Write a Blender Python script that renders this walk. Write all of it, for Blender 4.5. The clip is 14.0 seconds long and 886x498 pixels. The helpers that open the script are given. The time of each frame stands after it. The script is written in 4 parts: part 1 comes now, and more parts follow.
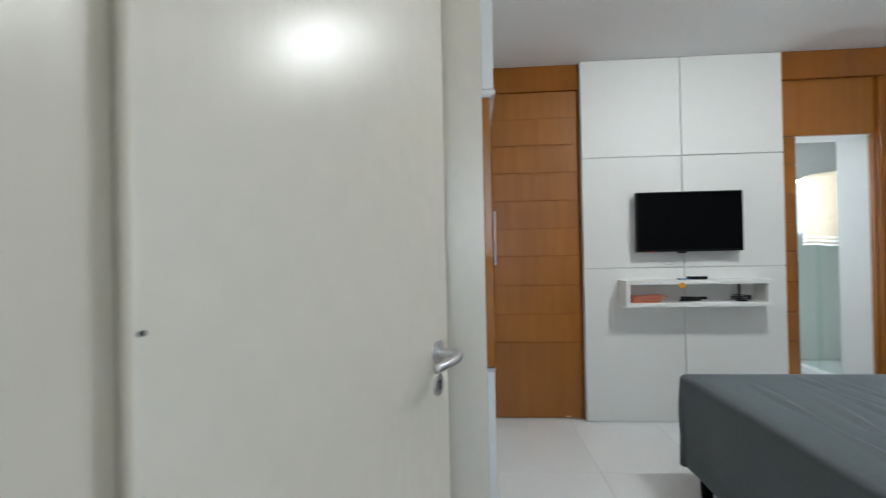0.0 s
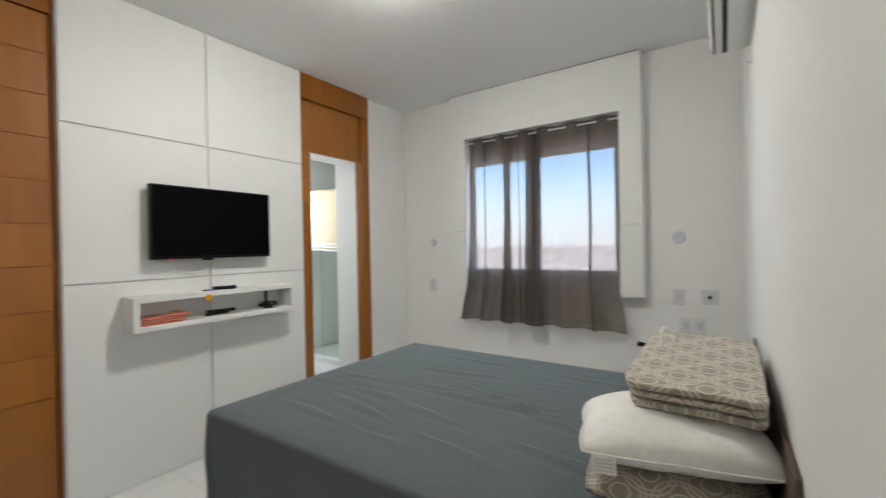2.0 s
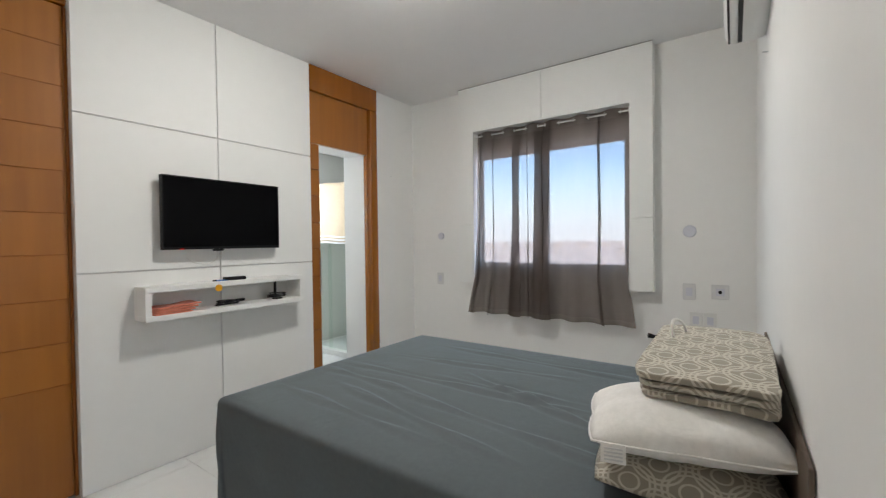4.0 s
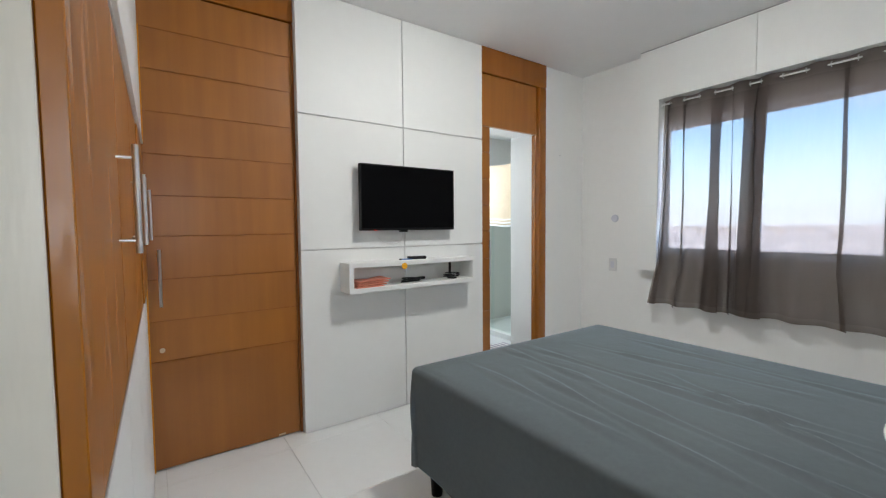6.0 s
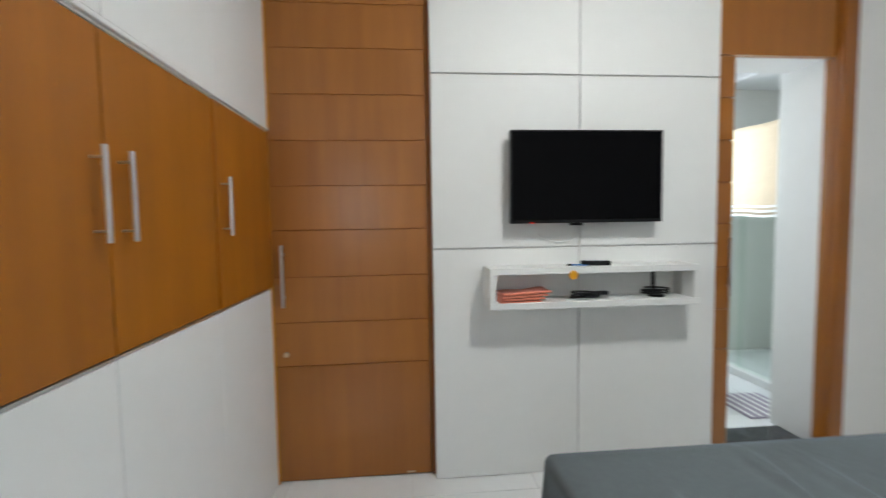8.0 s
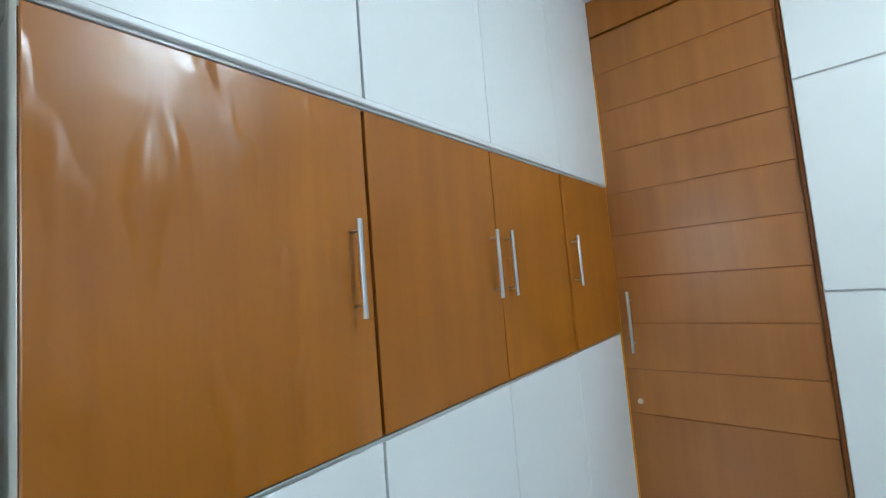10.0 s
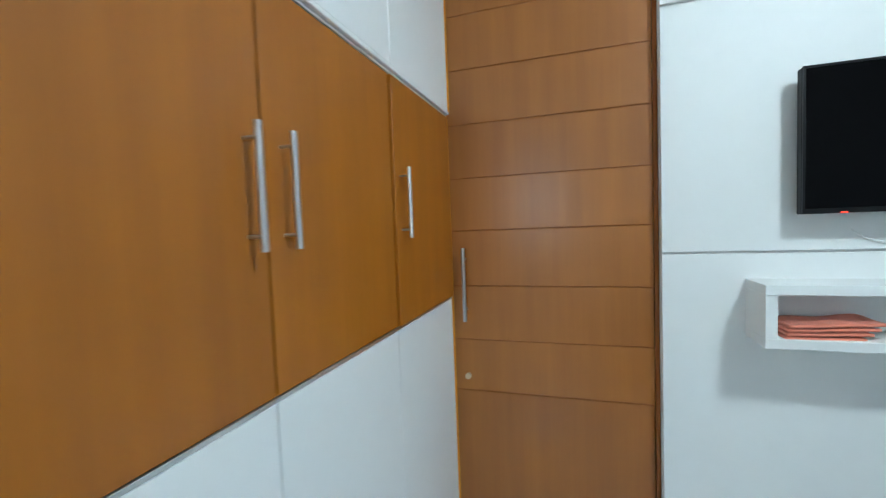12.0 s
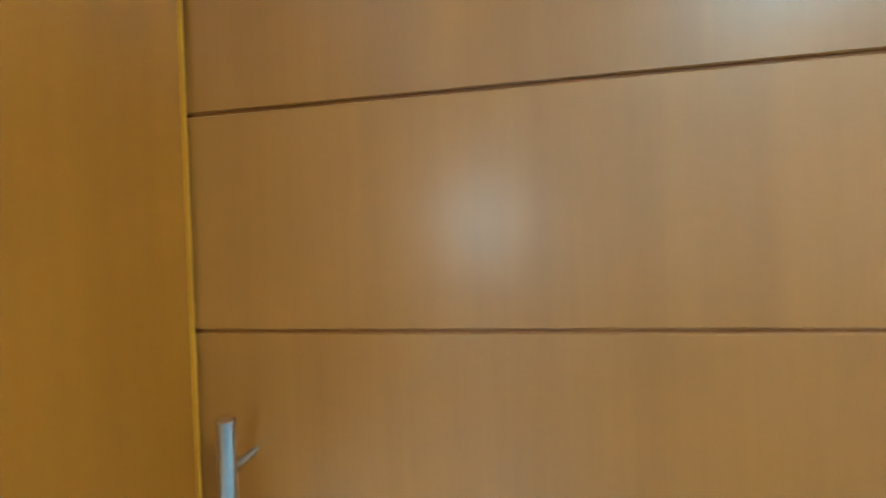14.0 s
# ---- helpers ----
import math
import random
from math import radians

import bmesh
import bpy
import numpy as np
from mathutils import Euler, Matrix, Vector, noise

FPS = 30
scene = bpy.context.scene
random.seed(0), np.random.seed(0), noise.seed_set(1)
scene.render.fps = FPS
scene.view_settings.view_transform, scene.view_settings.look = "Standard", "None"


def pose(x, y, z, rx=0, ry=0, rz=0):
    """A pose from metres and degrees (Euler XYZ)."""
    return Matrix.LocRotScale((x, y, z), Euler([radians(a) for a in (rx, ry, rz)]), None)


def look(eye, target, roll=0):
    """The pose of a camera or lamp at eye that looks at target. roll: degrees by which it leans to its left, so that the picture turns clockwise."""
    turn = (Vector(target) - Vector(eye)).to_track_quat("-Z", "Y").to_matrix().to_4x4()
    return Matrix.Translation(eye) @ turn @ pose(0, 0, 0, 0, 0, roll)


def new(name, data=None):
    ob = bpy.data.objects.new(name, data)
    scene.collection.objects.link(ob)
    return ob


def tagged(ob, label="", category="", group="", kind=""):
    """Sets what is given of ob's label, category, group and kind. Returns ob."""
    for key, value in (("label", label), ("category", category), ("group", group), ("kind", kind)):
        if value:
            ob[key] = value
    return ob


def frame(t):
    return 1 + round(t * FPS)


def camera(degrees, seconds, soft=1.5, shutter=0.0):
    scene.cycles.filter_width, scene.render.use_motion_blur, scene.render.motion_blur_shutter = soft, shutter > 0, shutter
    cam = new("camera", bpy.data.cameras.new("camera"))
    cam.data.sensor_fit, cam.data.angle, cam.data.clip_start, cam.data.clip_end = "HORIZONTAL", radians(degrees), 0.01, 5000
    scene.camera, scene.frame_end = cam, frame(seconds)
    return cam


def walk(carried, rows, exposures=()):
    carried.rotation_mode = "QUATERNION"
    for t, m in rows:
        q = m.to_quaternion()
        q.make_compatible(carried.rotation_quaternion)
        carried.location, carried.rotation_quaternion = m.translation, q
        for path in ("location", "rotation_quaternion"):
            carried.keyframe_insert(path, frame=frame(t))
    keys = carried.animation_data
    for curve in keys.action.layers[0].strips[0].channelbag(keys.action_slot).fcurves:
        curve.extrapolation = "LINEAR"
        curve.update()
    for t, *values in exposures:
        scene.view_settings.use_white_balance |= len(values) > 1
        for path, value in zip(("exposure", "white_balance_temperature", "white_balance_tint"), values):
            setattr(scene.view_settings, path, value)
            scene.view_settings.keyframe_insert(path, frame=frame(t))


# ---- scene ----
cam = camera(93.7, 14.0, soft=1.2, shutter=0.35)
PATH = [
    (0, (-0.14, -0.416, 1.289), (-0.273, 1.58, 1.303), -1.1),
    (0.5, (-0.116, -0.203, 1.291), (0.222, 1.769, 1.301), -1.3),
    (1, (-0.038, -0.075, 1.31), (0.845, 1.72, 1.302), -1.3),
    (1.5, (0.031, -0.003, 1.305), (1.364, 1.489, 1.3), -1.1),
    (2, (0.057, 0.023, 1.302), (1.713, 1.144, 1.291), -1.1),
    (2.2, (0.06, 0.03, 1.306), (1.801, 1.016, 1.29), -1.0),
    (4.3, (0.047, 0.032, 1.284), (1.617, 1.27, 1.238), -0.6),
    (4.5, (0.03, 0.054, 1.285), (1.526, 1.38, 1.232), -0.6),
    (5, (0.006, 0.07, 1.282), (1.31, 1.586, 1.211), -0.6),
    (5.5, (-0.022, 0.113, 1.278), (1.156, 1.726, 1.191), -0.6),
    (6, (-0.024, 0.202, 1.28), (1.117, 1.841, 1.173), -0.5),
    (6.5, (0.071, 0.325, 1.266), (1.176, 1.988, 1.142), -0.5),
    (7, (0.247, 0.467, 1.285), (1.226, 2.206, 1.149), -0.3),
    (7.5, (0.429, 0.7, 1.263), (1.251, 2.518, 1.119), -0.7),
    (8, (0.59, 0.777, 1.264), (0.754, 2.766, 1.143), -0.9),
    (8.5, (0.644, 0.723, 1.272), (0.033, 2.621, 1.128), -1.7),
    (9, (0.628, 0.66, 1.289), (-0.549, 2.277, 1.324), -3.6),
    (9.2, (0.637, 0.644, 1.311), (-0.647, 2.161, 1.527), -4.3),
    (11.3, (0.574, 0.719, 1.268), (-0.547, 2.373, 1.187), -2.9),
    (11.5, (0.501, 0.855, 1.272), (-0.437, 2.619, 1.192), -2.5),
    (12, (0.431, 1.175, 1.264), (-0.186, 3.075, 1.156), -2.2),
    (12.5, (0.388, 1.571, 1.286), (-0.098, 3.511, 1.25), -1.7),
    (13, (0.265, 1.942, 1.282), (-0.06, 3.916, 1.255), -1.6),
    (13.5, (0.239, 2.253, 1.271), (-0.114, 4.221, 1.318), -1.7),
    (14, (0.242, 2.448, 1.319), (-0.077, 4.423, 1.301), -2.0),
]
walk(cam, [(t, look(eye, aim, roll)) for t, eye, aim, roll in PATH],
     exposures=[(0.0, 1.97, 6000, 5), (1.0, 1.88, 6050, 5), (1.5, 2.03, 6000, 6), (2.0, 2.0, 6600, 8), (4.5, 2.02, 6500, 9), (5.2, 2.06, 6300, 8), (6.5, 2.15, 6250, 8), (8.0, 2.13, 6200, 6), (8.5, 2.36, 5950, 5), (9.2, 2.38, 5250, -2), (12.5, 2.45, 5200, -6), (13.1, 2.62, 4950, -10), (13.5, 2.95, 4600, -18), (14.0, 3.08, 4300, -26)])

# ---- world, sun, lamps ----
world = bpy.data.worlds.new("sky")
scene.world = world
world.use_nodes = True
wn = world.node_tree.nodes
sky = wn.new("ShaderNodeTexSky")
sky.sky_type = "NISHITA"
sky.sun_disc = False
sky.sun_elevation = radians(48)
sky.sun_rotation = radians(250)
sky.altitude = 20
sky.air_density = 1.0
sky.dust_density = 0.1
sky.ozone_density = 4.0
wl = world.node_tree.links
sky_dir, cloud, cloud_map = wn.new("ShaderNodeTexCoord"), wn.new("ShaderNodeTexNoise"), wn.new("ShaderNodeMapping")
cloud_map.inputs["Scale"].default_value = (1, 1, 3.2)
cloud.inputs["Scale"].default_value, cloud.inputs["Detail"].default_value = 3.2, 6
wl.new(sky_dir.outputs["Generated"], cloud_map.inputs[0])
wl.new(cloud_map.outputs[0], cloud.inputs["Vector"])
cover = wn.new("ShaderNodeMapRange")
cover.inputs[1].default_value, cover.inputs[2].default_value, cover.inputs[4].default_value = 0.50, 0.74, 0.6
wl.new(cloud.outputs[0], cover.inputs[0])
high, near_horizon, veil = wn.new("ShaderNodeSeparateXYZ"), wn.new("ShaderNodeMapRange"), wn.new("ShaderNodeMath")
wl.new(sky_dir.outputs["Generated"], high.inputs[0])
near_horizon.inputs[1].default_value, near_horizon.inputs[2].default_value = 0.03, 0.17
near_horizon.inputs[3].default_value, near_horizon.inputs[4].default_value = 0.9, 0.0
wl.new(high.outputs[2], near_horizon.inputs[0])
veil.operation = "MAXIMUM"
wl.new(cover.outputs[0], veil.inputs[0])
wl.new(near_horizon.outputs[0], veil.inputs[1])
cloudy = wn.new("ShaderNodeMix")
cloudy.data_type = "RGBA"
cloudy.inputs[7].default_value = (4.9, 5.4, 6.3, 1)
wl.new(veil.outputs[0], cloudy.inputs[0])
wl.new(sky.outputs[0], cloudy.inputs[6])
wl.new(cloudy.outputs[2], wn["Background"].inputs[0])
wn["Background"].inputs[1].default_value = 0.125

sun = new("sun", bpy.data.lights.new("sun", "SUN"))
sun.data.energy, sun.data.angle, sun.data.color = 3.0, radians(0.5), (1.0, 0.95, 0.88)
sun.matrix_world = look((-6.3, -2.3, 7.4), (0, 0, 0))

# Lamp added for the bathroom's daylight; the opening it stands in is assumed, unseen.
bath_fill = new("bath_window_light", bpy.data.lights.new("bath_window_light", "AREA"))
bath_fill.data.shape, bath_fill.data.size, bath_fill.data.size_y = "RECTANGLE", 0.66, 0.66
bath_fill.data.energy, bath_fill.data.color = 5.4, (0.86, 0.93, 1.0)
bath_fill.matrix_world = look((2.75, 4.44, 1.75), (2.75, 3.0, 1.5))

# Fill lamp added in the unseen hall, set in an opening made for it.
hall_fill = new("hall_window_light", bpy.data.lights.new("hall_window_light", "AREA"))
hall_fill.data.shape, hall_fill.data.size, hall_fill.data.size_y = "RECTANGLE", 0.86, 0.86
hall_fill.data.energy, hall_fill.data.color = 2.1, (1.0, 0.95, 0.88)
hall_fill.matrix_world = look((-0.1, -1.84, 1.55), (-0.1, 0.0, 1.45))

LAMP_POWER = 41.0

# ---- materials ----


def material(name, color, rough=0.5, metal=0.0, var=0.06, scale=6.0, bump=0.0, bump_scale=60.0, coat=0.0, spec=0.5, stretch=1.0):
    """A paint, plastic, metal or stone with two scales of variation in tone, gloss and relief."""
    m = bpy.data.materials.new(name)
    m.use_nodes = True
    n, l = m.node_tree.nodes, m.node_tree.links
    p = n["Principled BSDF"]
    p.inputs["Roughness"].default_value, p.inputs["Metallic"].default_value = rough, metal
    p.inputs["Coat Weight"].default_value, p.inputs["Coat Roughness"].default_value = coat, 0.16
    p.inputs["Specular IOR Level"].default_value = spec
    co = n.new("ShaderNodeTexCoord")
    big, fine = n.new("ShaderNodeTexNoise"), n.new("ShaderNodeTexNoise")
    big.inputs["Scale"].default_value, big.inputs["Detail"].default_value = scale * 0.25, 3
    fine.inputs["Scale"].default_value, fine.inputs["Detail"].default_value = scale * 6, 4
    for t in (big, fine):
        l.new(co.outputs["Object"], t.inputs["Vector"])
    add = n.new("ShaderNodeMath")
    add.operation = "ADD"
    l.new(big.outputs[0], add.inputs[0])
    l.new(fine.outputs[0], add.inputs[1])
    ramp = n.new("ShaderNodeMapRange")
    ramp.inputs[1].default_value, ramp.inputs[2].default_value = 0.6, 1.4
    ramp.inputs[3].default_value, ramp.inputs[4].default_value = 1 - var, 1 + var
    l.new(add.outputs[0], ramp.inputs[0])
    mix = n.new("ShaderNodeMix")
    mix.data_type, mix.blend_type = "RGBA", "MULTIPLY"
    mix.inputs[0].default_value = 1.0
    mix.inputs[6].default_value = (*color, 1)
    l.new(ramp.outputs[0], mix.inputs[7])
    l.new(mix.outputs[2], p.inputs["Base Color"])
    r2 = n.new("ShaderNodeMapRange")
    r2.inputs[3].default_value, r2.inputs[4].default_value = max(0.02, rough - 0.06), min(1, rough + 0.08)
    l.new(big.outputs[0], r2.inputs[0])
    l.new(r2.outputs[0], p.inputs["Roughness"])
    if bump:
        b = n.new("ShaderNodeBump")
        b.inputs["Strength"].default_value, b.inputs["Distance"].default_value = bump, 0.003
        rel = n.new("ShaderNodeTexNoise")
        rel.inputs["Scale"].default_value, rel.inputs["Detail"].default_value = bump_scale, 3
        pull = n.new("ShaderNodeMapping")
        pull.inputs["Scale"].default_value = (1, 1, stretch)
        l.new(co.outputs["Object"], pull.inputs[0])
        l.new(pull.outputs[0], rel.inputs["Vector"])
        l.new(rel.outputs[0], b.inputs["Height"])
        l.new(b.outputs[0], p.inputs["Normal"])
    return m


def veneer(name, dark, light, rough=0.28, coat=0.5, along="Z", wave=0.25, blister=0.0, spec=0.3, polish=0.2):
    """Varnished wood veneer: fine streaks along one axis, broad cathedral tones, orange-peel in the varnish."""
    m = bpy.data.materials.new(name)
    m.use_nodes = True
    n, l = m.node_tree.nodes, m.node_tree.links
    p = n["Principled BSDF"]
    co, info = n.new("ShaderNodeTexCoord"), n.new("ShaderNodeObjectInfo")
    shift = n.new("ShaderNodeVectorMath")
    shift.operation = "MULTIPLY_ADD"
    l.new(info.outputs["Random"], shift.inputs[0])
    shift.inputs[1].default_value = (7.0, 5.0, 3.0)
    l.new(co.outputs["Object"], shift.inputs[2])
    mp = n.new("ShaderNodeMapping")
    mp.inputs["Scale"].default_value = {"Z": (1, 1, 0.045), "X": (0.045, 1, 1), "Y": (1, 0.045, 1)}[along]
    l.new(shift.outputs[0], mp.inputs[0])
    streak, broad, blotch = (n.new("ShaderNodeTexNoise") for _ in range(3))
    streak.inputs["Scale"].default_value, streak.inputs["Detail"].default_value = 130, 5
    broad.inputs["Scale"].default_value, broad.inputs["Detail"].default_value = 16, 3
    blotch.inputs["Scale"].default_value, blotch.inputs["Detail"].default_value = 3.0, 2
    l.new(mp.outputs[0], streak.inputs["Vector"])
    l.new(mp.outputs[0], broad.inputs["Vector"])
    l.new(shift.outputs[0], blotch.inputs["Vector"])
    s1, s2 = n.new("ShaderNodeMath"), n.new("ShaderNodeMath")
    s1.operation = s2.operation = "MULTIPLY_ADD"
    l.new(streak.outputs[0], s1.inputs[0])
    s1.inputs[1].default_value = 0.22
    l.new(broad.outputs[0], s1.inputs[2])
    l.new(blotch.outputs[0], s2.inputs[0])
    s2.inputs[1].default_value = 0.5
    l.new(s1.outputs[0], s2.inputs[2])
    ramp = n.new("ShaderNodeMapRange")
    ramp.inputs[1].default_value, ramp.inputs[2].default_value = 0.35, 1.5
    l.new(s2.outputs[0], ramp.inputs[0])
    tone = n.new("ShaderNodeMath")
    tone.operation = "MULTIPLY_ADD"
    l.new(info.outputs["Random"], tone.inputs[0])
    tone.inputs[1].default_value = 0.25
    l.new(ramp.outputs[0], tone.inputs[2])
    mix = n.new("ShaderNodeMix")
    mix.data_type = "RGBA"
    mix.inputs[6].default_value, mix.inputs[7].default_value = (*dark, 1), (*light, 1)
    l.new(tone.outputs[0], mix.inputs[0])
    l.new(mix.outputs[2], p.inputs["Base Color"])
    p.inputs["Roughness"].default_value = rough
    p.inputs["Specular IOR Level"].default_value = spec
    p.inputs["Coat Weight"].default_value, p.inputs["Coat Roughness"].default_value = coat, polish
    b = n.new("ShaderNodeBump")
    b.inputs["Strength"].default_value, b.inputs["Distance"].default_value = wave, 0.004
    peel = n.new("ShaderNodeTexNoise")
    peel.inputs["Scale"].default_value, peel.inputs["Detail"].default_value = 9, 2
    l.new(shift.outputs[0], peel.inputs["Vector"])
    l.new(peel.outputs[0], b.inputs["Height"])
    if blister:
        lift, tall, swell = n.new("ShaderNodeTexNoise"), n.new("ShaderNodeMapping"), n.new("ShaderNodeMapRange")
        tall.inputs["Scale"].default_value = (1, 1, 0.32)
        lift.inputs["Scale"].default_value, lift.inputs["Detail"].default_value = 15, 1
        swell.interpolation_type = "SMOOTHSTEP"
        swell.inputs[1].default_value, swell.inputs[2].default_value = 0.55, 0.78
        swell.inputs[4].default_value = 2.2 * blister
        l.new(shift.outputs[0], tall.inputs[0])
        l.new(tall.outputs[0], lift.inputs["Vector"])
        l.new(lift.outputs[0], swell.inputs[0])
        both = n.new("ShaderNodeMath")
        both.operation = "ADD"
        l.new(peel.outputs[0], both.inputs[0])
        l.new(swell.outputs[0], both.inputs[1])
        l.new(both.outputs[0], b.inputs["Height"])
    l.new(b.outputs[0], p.inputs["Normal"])
    l.new(b.outputs[0], p.inputs["Coat Normal"])
    return m


def cloth(name, color, weave=900, wrinkle=0.3, wrinkle_scale=7, rough=0.9, sheen=0.2, spec=0.2):
    """Woven cloth: thread pattern, soft creases, a little sheen."""
    m = material(name, color, rough, var=0.08, scale=10, spec=spec)
    n, l = m.node_tree.nodes, m.node_tree.links
    p = n["Principled BSDF"]
    p.inputs["Sheen Weight"].default_value = sheen
    co = n.new("ShaderNodeTexCoord")
    thread = n.new("ShaderNodeTexNoise")
    thread.inputs["Scale"].default_value = weave
    fold = n.new("ShaderNodeTexNoise")
    fold.inputs["Scale"].default_value, fold.inputs["Detail"].default_value, fold.inputs["Distortion"].default_value = wrinkle_scale, 4, 0.6
    for t in (thread, fold):
        l.new(co.outputs["Object"], t.inputs["Vector"])
    b1, b2 = n.new("ShaderNodeBump"), n.new("ShaderNodeBump")
    b1.inputs["Strength"].default_value, b1.inputs["Distance"].default_value = wrinkle, 0.02
    b2.inputs["Strength"].default_value, b2.inputs["Distance"].default_value = 0.25, 0.001
    l.new(fold.outputs[0], b1.inputs["Height"])
    l.new(thread.outputs[0], b2.inputs["Height"])
    l.new(b1.outputs[0], b2.inputs["Normal"])
    l.new(b2.outputs[0], p.inputs["Normal"])
    return m


def patterned(name, ground, line):
    """Taupe cloth printed with a pale lattice of interlocking rounded rings."""
    m = cloth(name, ground, wrinkle=0.25, wrinkle_scale=9)
    n, l = m.node_tree.nodes, m.node_tree.links
    p = n["Principled BSDF"]
    co = n.new("ShaderNodeTexCoord")
    warp = n.new("ShaderNodeTexNoise")
    warp.inputs["Scale"].default_value = 8
    l.new(co.outputs["Object"], warp.inputs["Vector"])
    addv = n.new("ShaderNodeVectorMath")
    addv.operation = "MULTIPLY_ADD"
    l.new(warp.outputs["Color"], addv.inputs[0])
    addv.inputs[1].default_value = (0.012, 0.012, 0.012)
    l.new(co.outputs["Object"], addv.inputs[2])
    sep, com, lean = n.new("ShaderNodeSeparateXYZ"), n.new("ShaderNodeCombineXYZ"), n.new("ShaderNodeMath")
    l.new(addv.outputs[0], sep.inputs[0])
    lean.operation = "ADD"
    l.new(sep.outputs[0], lean.inputs[0])
    l.new(sep.outputs[2], lean.inputs[1])
    l.new(lean.outputs[0], com.inputs[0])
    l.new(sep.outputs[1], com.inputs[1])
    lines = []
    for ox, oy in ((0, 0), (0.5, 0.5)):
        mp = n.new("ShaderNodeMapping")
        mp.inputs["Scale"].default_value = (6.6, 7.6, 6.6)
        mp.inputs["Location"].default_value = (ox, oy, 0)
        l.new(com.outputs[0], mp.inputs[0])
        fr = n.new("ShaderNodeVectorMath")
        fr.operation = "FRACTION"
        l.new(mp.outputs[0], fr.inputs[0])
        sub = n.new("ShaderNodeVectorMath")
        sub.operation = "SUBTRACT"
        l.new(fr.outputs[0], sub.inputs[0])
        sub.inputs[1].default_value = (0.5, 0.5, 0.5)
        flat = n.new("ShaderNodeVectorMath")
        flat.operation = "MULTIPLY"
        l.new(sub.outputs[0], flat.inputs[0])
        flat.inputs[1].default_value = (1, 1, 0)
        length = n.new("ShaderNodeVectorMath")
        length.operation = "LENGTH"
        l.new(flat.outputs[0], length.inputs[0])
        for r in (0.45, 0.36, 0.17):
            d = n.new("ShaderNodeMath")
            d.operation = "COMPARE"
            l.new(length.outputs["Value"], d.inputs[0])
            d.inputs[1].default_value, d.inputs[2].default_value = r, 0.021
            lines.append(d)
    top = lines[0]
    for d in lines[1:]:
        mx = n.new("ShaderNodeMath")
        mx.operation = "MAXIMUM"
        l.new(top.outputs[0], mx.inputs[0])
        l.new(d.outputs[0], mx.inputs[1])
        top = mx
    mix = n.new("ShaderNodeMix")
    mix.data_type = "RGBA"
    mix.inputs[6].default_value, mix.inputs[7].default_value = (*ground, 1), (*line, 1)
    l.new(top.outputs[0], mix.inputs[0])
    l.new(mix.outputs[2], p.inputs["Base Color"])
    return m


def pane_glass(name, tint, gloss=0.08):
    m = bpy.data.materials.new(name)
    m.use_nodes = True
    n, l = m.node_tree.nodes, m.node_tree.links
    n.remove(n["Principled BSDF"])
    tr, gl, mix = (n.new("ShaderNode" + k) for k in ("BsdfTransparent", "BsdfGlossy", "MixShader"))
    tr.inputs[0].default_value = (*tint, 1)
    gl.inputs["Roughness"].default_value = gloss
    mix.inputs[0].default_value = 0.04
    l.new(tr.outputs[0], mix.inputs[1])
    l.new(gl.outputs[0], mix.inputs[2])
    l.new(mix.outputs[0], n["Material Output"].inputs[0])
    return m


def sheer(name, color, clear):
    """A loosely woven curtain that lets part of the light straight through."""
    m = bpy.data.materials.new(name)
    m.use_nodes = True
    n, l = m.node_tree.nodes, m.node_tree.links
    n.remove(n["Principled BSDF"])
    tr, di, tl, m1, m2 = (n.new("ShaderNode" + k) for k in ("BsdfTransparent", "BsdfDiffuse", "BsdfTranslucent", "MixShader", "MixShader"))
    co, noi, mp = n.new("ShaderNodeTexCoord"), n.new("ShaderNodeTexNoise"), n.new("ShaderNodeMapping")
    mp.inputs["Scale"].default_value = (1, 1, 0.12)
    l.new(co.outputs["Object"], mp.inputs[0])
    l.new(mp.outputs[0], noi.inputs["Vector"])
    noi.inputs["Scale"].default_value, noi.inputs["Detail"].default_value = 45, 4
    rng = n.new("ShaderNodeMapRange")
    rng.inputs[1].default_value, rng.inputs[2].default_value = 0.3, 0.7
    rng.inputs[3].default_value, rng.inputs[4].default_value = clear + 0.012, clear - 0.012
    l.new(noi.outputs[0], rng.inputs[0])
    tr.inputs[0].default_value = (1.0, 0.97, 0.95, 1)
    di.inputs[0].default_value = (*color, 1)
    tl.inputs[0].default_value = (*(1.6 * c for c in color), 1)
    m1.inputs[0].default_value = 0.4
    l.new(di.outputs[0], m1.inputs[1])
    l.new(tl.outputs[0], m1.inputs[2])
    l.new(rng.outputs[0], m2.inputs[0])
    l.new(m1.outputs[0], m2.inputs[1])
    l.new(tr.outputs[0], m2.inputs[2])
    l.new(m2.outputs[0], n["Material Output"].inputs[0])
    return m


def glowing(name, color, strength):
    m = bpy.data.materials.new(name)
    m.use_nodes = True
    p = m.node_tree.nodes["Principled BSDF"]
    p.inputs["Base Color"].default_value = (*color, 1)
    p.inputs["Emission Color"].default_value = (*color, 1)
    p.inputs["Emission Strength"].default_value = strength
    return m


